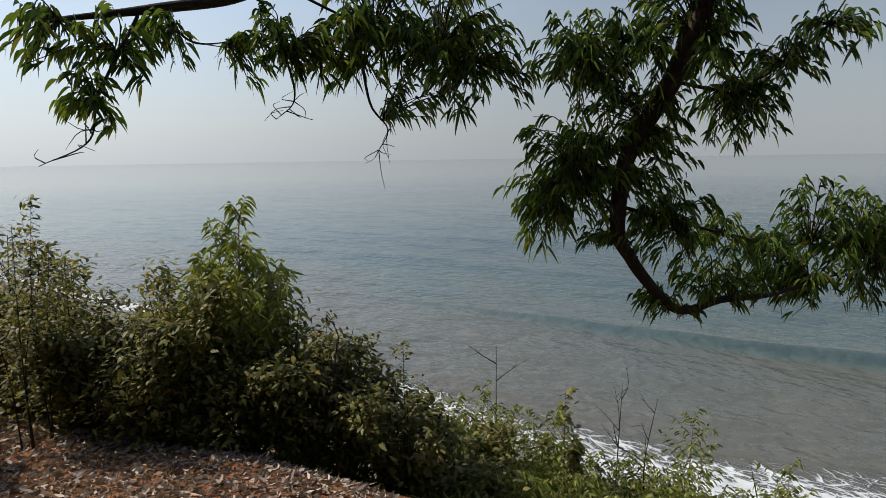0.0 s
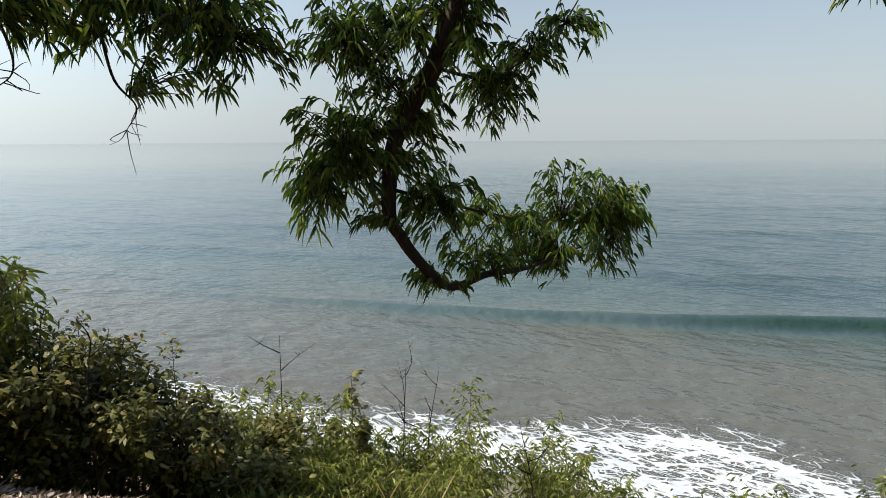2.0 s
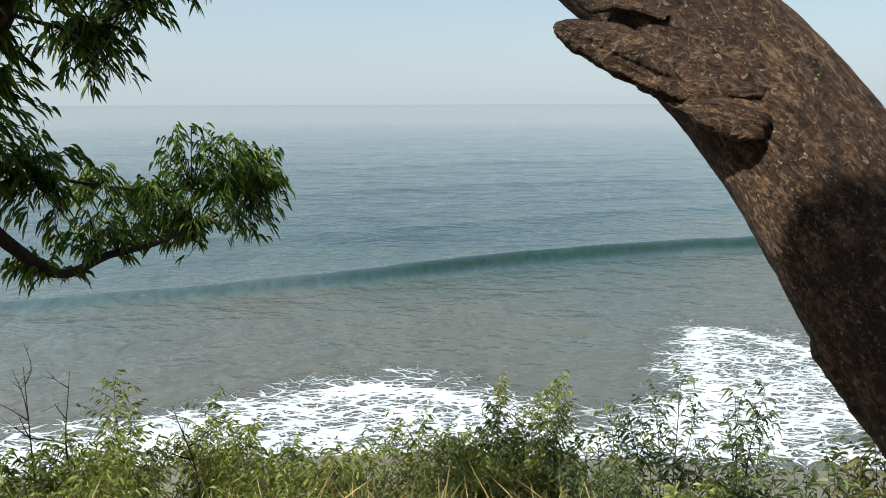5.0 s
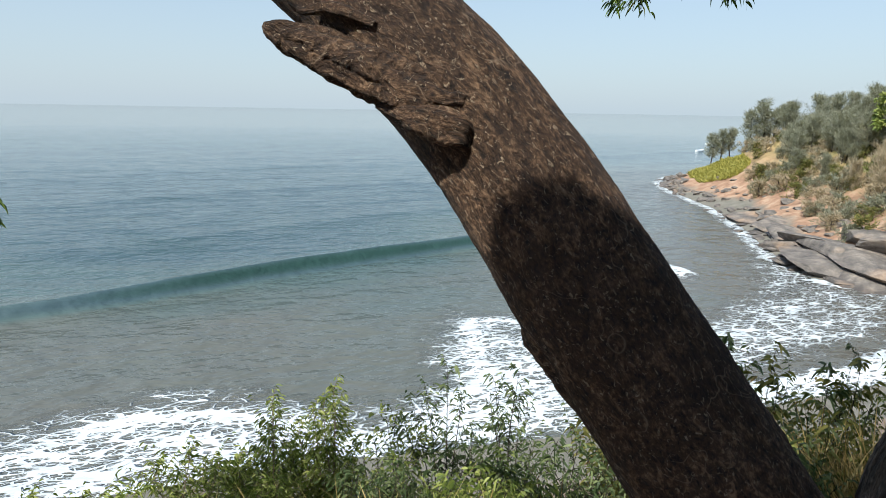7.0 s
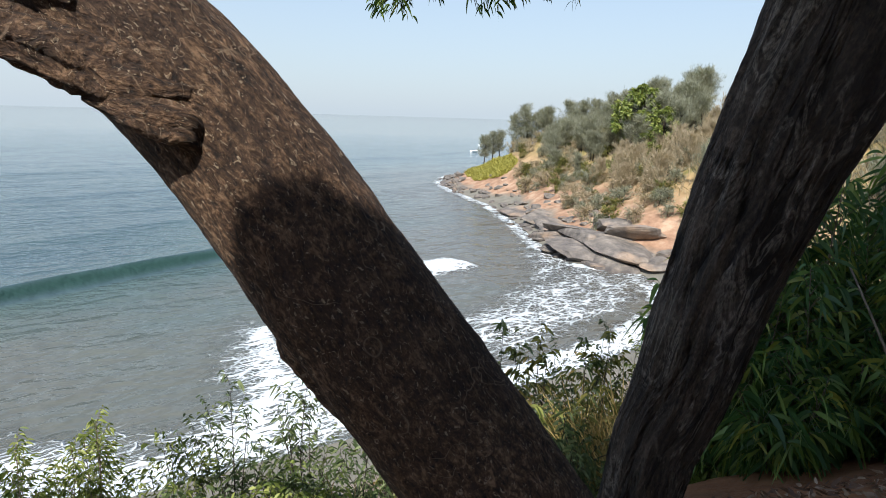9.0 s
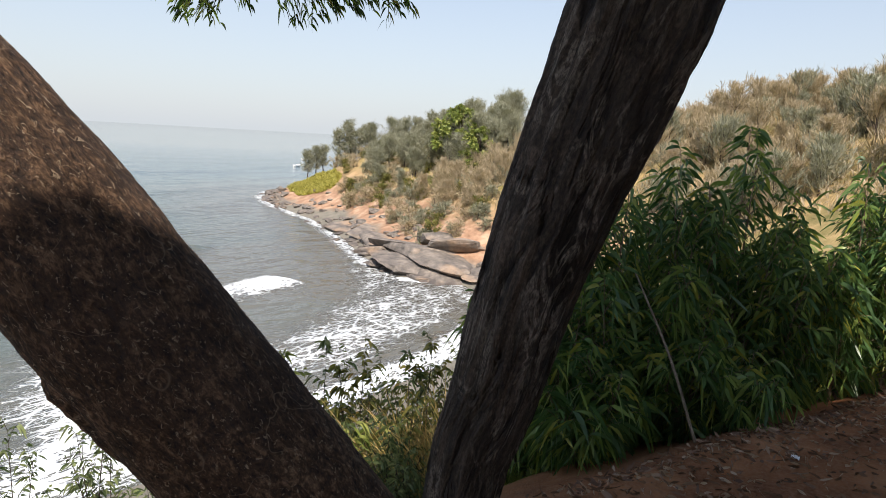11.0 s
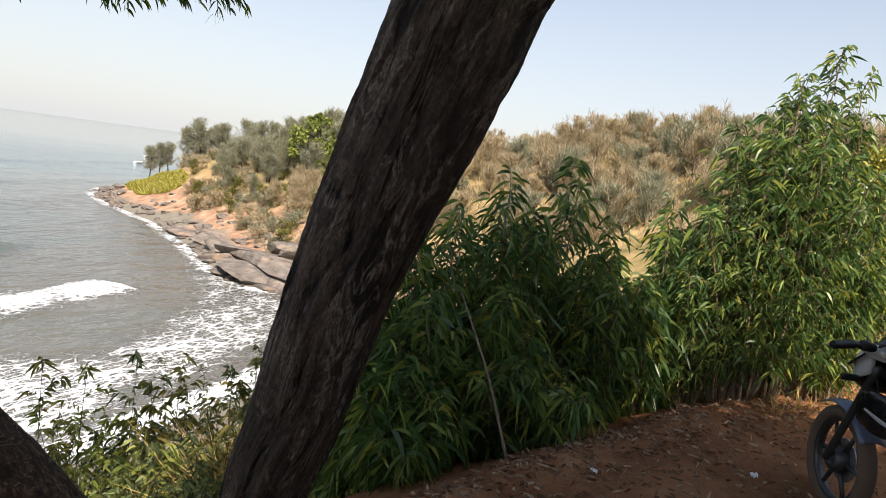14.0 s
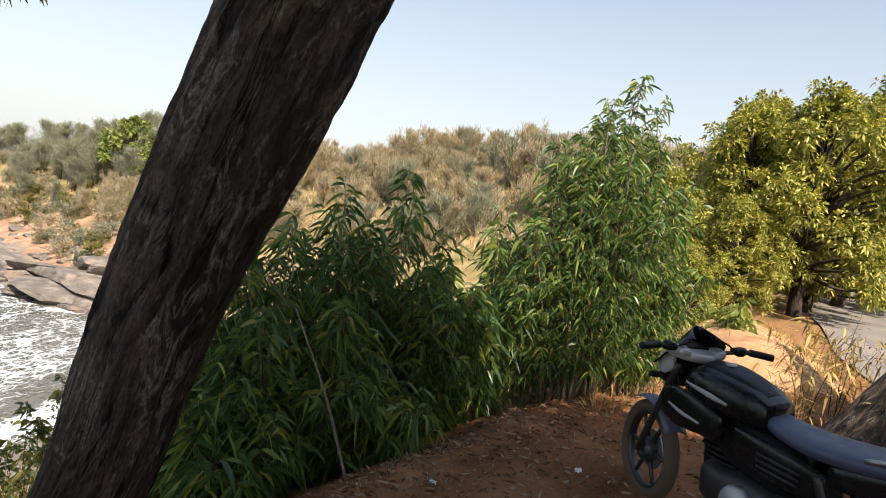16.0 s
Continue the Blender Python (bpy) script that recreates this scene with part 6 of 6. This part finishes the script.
for s in (-1, 1):
    add_tube("grip", [(0.895, 0.27 * s, 1.04), (0.86, 0.39 * s, 1.03)], 0.02, BLACK_PLASTIC, steer)
    add_tube("lever", [(0.95, 0.2 * s, 1.03), (0.945, 0.3 * s, 1.02), (0.92, 0.38 * s, 1.015)], 0.007, METAL, steer)
    add_loft("switch_box", [(0.88, 0.2 * s, 1.035, 0.03, 0.02), (0.9, 0.225 * s, 1.04, 0.035, 0.027), (0.93, 0.2 * s, 1.035, 0.03, 0.02)], BLACK_PLASTIC, steer)
    add_loft("bar_clamp", [(0.9, 0.1 * s, 1.0, 0.03, 0.02), (0.95, 0.12 * s, 1.012, 0.055, 0.03), (1.01, 0.13 * s, 1.0, 0.04, 0.025)], SILVER, steer, "silver handlebar clamp")
    add_tube("control_cable", [(0.9, 0.2 * s, 1.03), (1.0, 0.16 * s, 1.06), (1.06, 0.08 * s, 0.95), (1.0, 0.05 * s, 0.8)], 0.005, BLACK_PLASTIC, steer)
axis = Matrix.Translation((1.02, 0, 0.88)) @ Matrix.Rotation(radians(-17), 4, Vector((-0.41, 0, 0.91))) @ Matrix.Translation((-1.02, 0, -0.88))
steer.matrix_basis = axis
add_loft("fuel_tank", [(0.42, 0, 0.82, 0.1, 0.07), (0.52, 0, 0.85, 0.14, 0.1), (0.72, 0, 0.86, 0.16, 0.125), (0.86, 0, 0.86, 0.155, 0.115), (0.95, 0, 0.84, 0.09, 0.08)], BLACK_PAINT, bike, "glossy black fuel tank", 2.8)
add_loft("tank_ridge", [(0.46, 0, 0.9, 0.05, 0.02), (0.56, 0, 0.95, 0.075, 0.02), (0.72, 0, 0.978, 0.085, 0.018), (0.86, 0, 0.965, 0.07, 0.02)], BLACK_PLASTIC, bike, "matt black tank cover")
add_loft("tank_cap", [(0.7, 0, 0.995, 0.01, 0.006), (0.735, 0, 0.998, 0.035, 0.008), (0.77, 0.0, 0.995, 0.01, 0.006)], METAL, bike)
for s in (-1, 1):
    add_loft("tank_shroud", [(0.62, 0.14 * s, 0.7, 0.02, 0.06), (0.8, 0.165 * s, 0.73, 0.025, 0.1), (0.94, 0.16 * s, 0.73, 0.025, 0.11), (1.06, 0.13 * s, 0.72, 0.02, 0.08)], BLACK_PAINT, bike)
    add_loft("tank_decal", [(0.6, 0.158 * s, 0.845, 0.004, 0.006), (0.7, 0.166 * s, 0.86, 0.004, 0.016), (0.82, 0.166 * s, 0.875, 0.004, 0.01), (0.88, 0.158 * s, 0.885, 0.003, 0.004)], SILVER, bike, "pale streak decal")
    add_loft("shroud_decal", [(0.74, 0.188 * s, 0.7, 0.004, 0.005), (0.86, 0.193 * s, 0.715, 0.004, 0.012), (0.98, 0.18 * s, 0.74, 0.004, 0.005)], SILVER, bike, "pale streak decal")
    for k in range(3):
        add_loft("louvre", [(0.2, 0.141 * s, 0.6 + 0.03 * k, 0.004, 0.005), (0.32, 0.145 * s, 0.605 + 0.03 * k, 0.005, 0.007), (0.44, 0.143 * s, 0.61 + 0.03 * k, 0.004, 0.005)], DARK_METAL, bike)
    add_loft("foot_guard", [(0.16, 0.17 * s, 0.4, 0.006, 0.05), (0.3, 0.175 * s, 0.4, 0.006, 0.06), (0.4, 0.17 * s, 0.38, 0.006, 0.045)], SILVER, bike, "pale metal foot guard")
    add_loft("side_panel", [(0.02, 0.1 * s, 0.62, 0.015, 0.06), (0.26, 0.12 * s, 0.63, 0.02, 0.09), (0.5, 0.12 * s, 0.66, 0.02, 0.08), (0.6, 0.11 * s, 0.68, 0.015, 0.06)], BLACK_PAINT, bike)
    add_loft("tail_panel", [(-0.42, 0.06 * s, 0.82, 0.015, 0.035), (-0.2, 0.1 * s, 0.76, 0.02, 0.06), (0.12, 0.11 * s, 0.7, 0.02, 0.05)], BLACK_PAINT, bike)
add_loft("seat", [(-0.4, 0, 0.87, 0.08, 0.03), (-0.22, 0, 0.84, 0.125, 0.04), (0.0, 0, 0.8, 0.135, 0.045), (0.2, 0, 0.775, 0.125, 0.045), (0.38, 0, 0.785, 0.1, 0.04), (0.48, 0, 0.82, 0.075, 0.03)], BLUE_SEAT, bike, "grey-blue vinyl seat", 3.0)
add_loft("engine", [(0.38, 0, 0.36, 0.11, 0.1), (0.5, 0, 0.37, 0.15, 0.13), (0.68, 0, 0.36, 0.15, 0.12), (0.8, 0, 0.36, 0.1, 0.1)], DARK_METAL, bike, "dark alloy engine", 3.5)
for i in range(6):
    z = 0.5 + 0.03 * i
    add_loft("cooling_fin", [(0.6 + 0.02 * i, 0, z, 0.08, 0.008), (0.68 + 0.02 * i, 0, z, 0.09, 0.008), (0.78 + 0.02 * i, 0, z, 0.08, 0.008)], BLACK_PLASTIC, bike, power=5)
v, f, uv = tube([(0.52, 0.13, 0.36), (0.52, 0.17, 0.36)], [0.1, 0.085], 24)
child("engine_cover", mesh_of("engine_cover", v, f, SILVER, True), bike, "grey round engine cover")
add_loft("airbox", [(0.24, 0, 0.58, 0.07, 0.1), (0.4, 0, 0.6, 0.1, 0.15), (0.62, 0, 0.62, 0.1, 0.14), (0.76, 0, 0.66, 0.08, 0.1)], BLACK_PLASTIC, bike)
add_tube("exhaust_pipe", [(0.8, -0.05, 0.5), (0.86, -0.1, 0.35), (0.7, -0.13, 0.22), (0.4, -0.14, 0.22), (0.1, -0.17, 0.3)], 0.02, METAL, bike, "steel exhaust pipe")
add_tube("muffler", [(0.15, -0.17, 0.29), (-0.35, -0.19, 0.4)], 0.048, DARK_METAL, bike)
add_tube("frame_tube", [(0.98, 0, 0.82), (0.85, 0, 0.55), (0.8, 0, 0.3), (0.5, 0, 0.22), (0.3, 0, 0.3), (0.3, 0, 0.62)], 0.02, BLACK_PLASTIC, bike)
for s in (-1, 1):
    add_tube("swingarm", [(0.32, 0.08 * s, 0.36), (0.0, 0.085 * s, 0.3)], 0.018, DARK_METAL, bike)
    add_tube("shock_absorber", [(0.03, 0.11 * s, 0.34), (0.14, 0.11 * s, 0.68)], 0.028, DARK_METAL, bike)
    add_tube("footpeg", [(0.42, 0.1 * s, 0.3), (0.42, 0.24 * s, 0.31)], 0.014, BLACK_PLASTIC, bike)
add_tube("grab_rail", [(-0.05, 0.12, 0.84), (-0.35, 0.11, 0.93), (-0.45, 0.0, 0.95), (-0.35, -0.11, 0.93), (-0.05, -0.12, 0.84)], 0.012, METAL, bike)
add_loft("chain_case", [(0.0, 0.12, 0.3, 0.012, 0.05), (0.2, 0.12, 0.33, 0.012, 0.045), (0.45, 0.12, 0.36, 0.012, 0.06)], BLACK_PLASTIC, bike)
add_tube("side_stand", [(0.4, 0.08, 0.26), (0.36, 0.24, 0.03)], 0.01, DARK_METAL, bike)
add_loft("rear_mudguard", [(-0.62, 0, 0.5, 0.06, 0.01), (-0.5, 0, 0.68, 0.08, 0.03), (-0.3, 0, 0.74, 0.09, 0.03), (0.05, 0, 0.66, 0.08, 0.02)], BLACK_PLASTIC, bike)
add_loft("tail_lamp", [(-0.5, 0, 0.8, 0.04, 0.02), (-0.45, 0, 0.81, 0.07, 0.035), (-0.4, 0, 0.81, 0.06, 0.03)], plain_material("red_lens", (0.3, 0.01, 0.01), 0.15, 0, 0.1), bike, "red tail lamp")
BX, BY, BA = 3.32, -1.44, 34.0
bike.matrix_basis = pose(BX, BY, height(3.9, -0.9) - 0.03, 0, 0, BA) @ pose(0, 0, 0, -8)
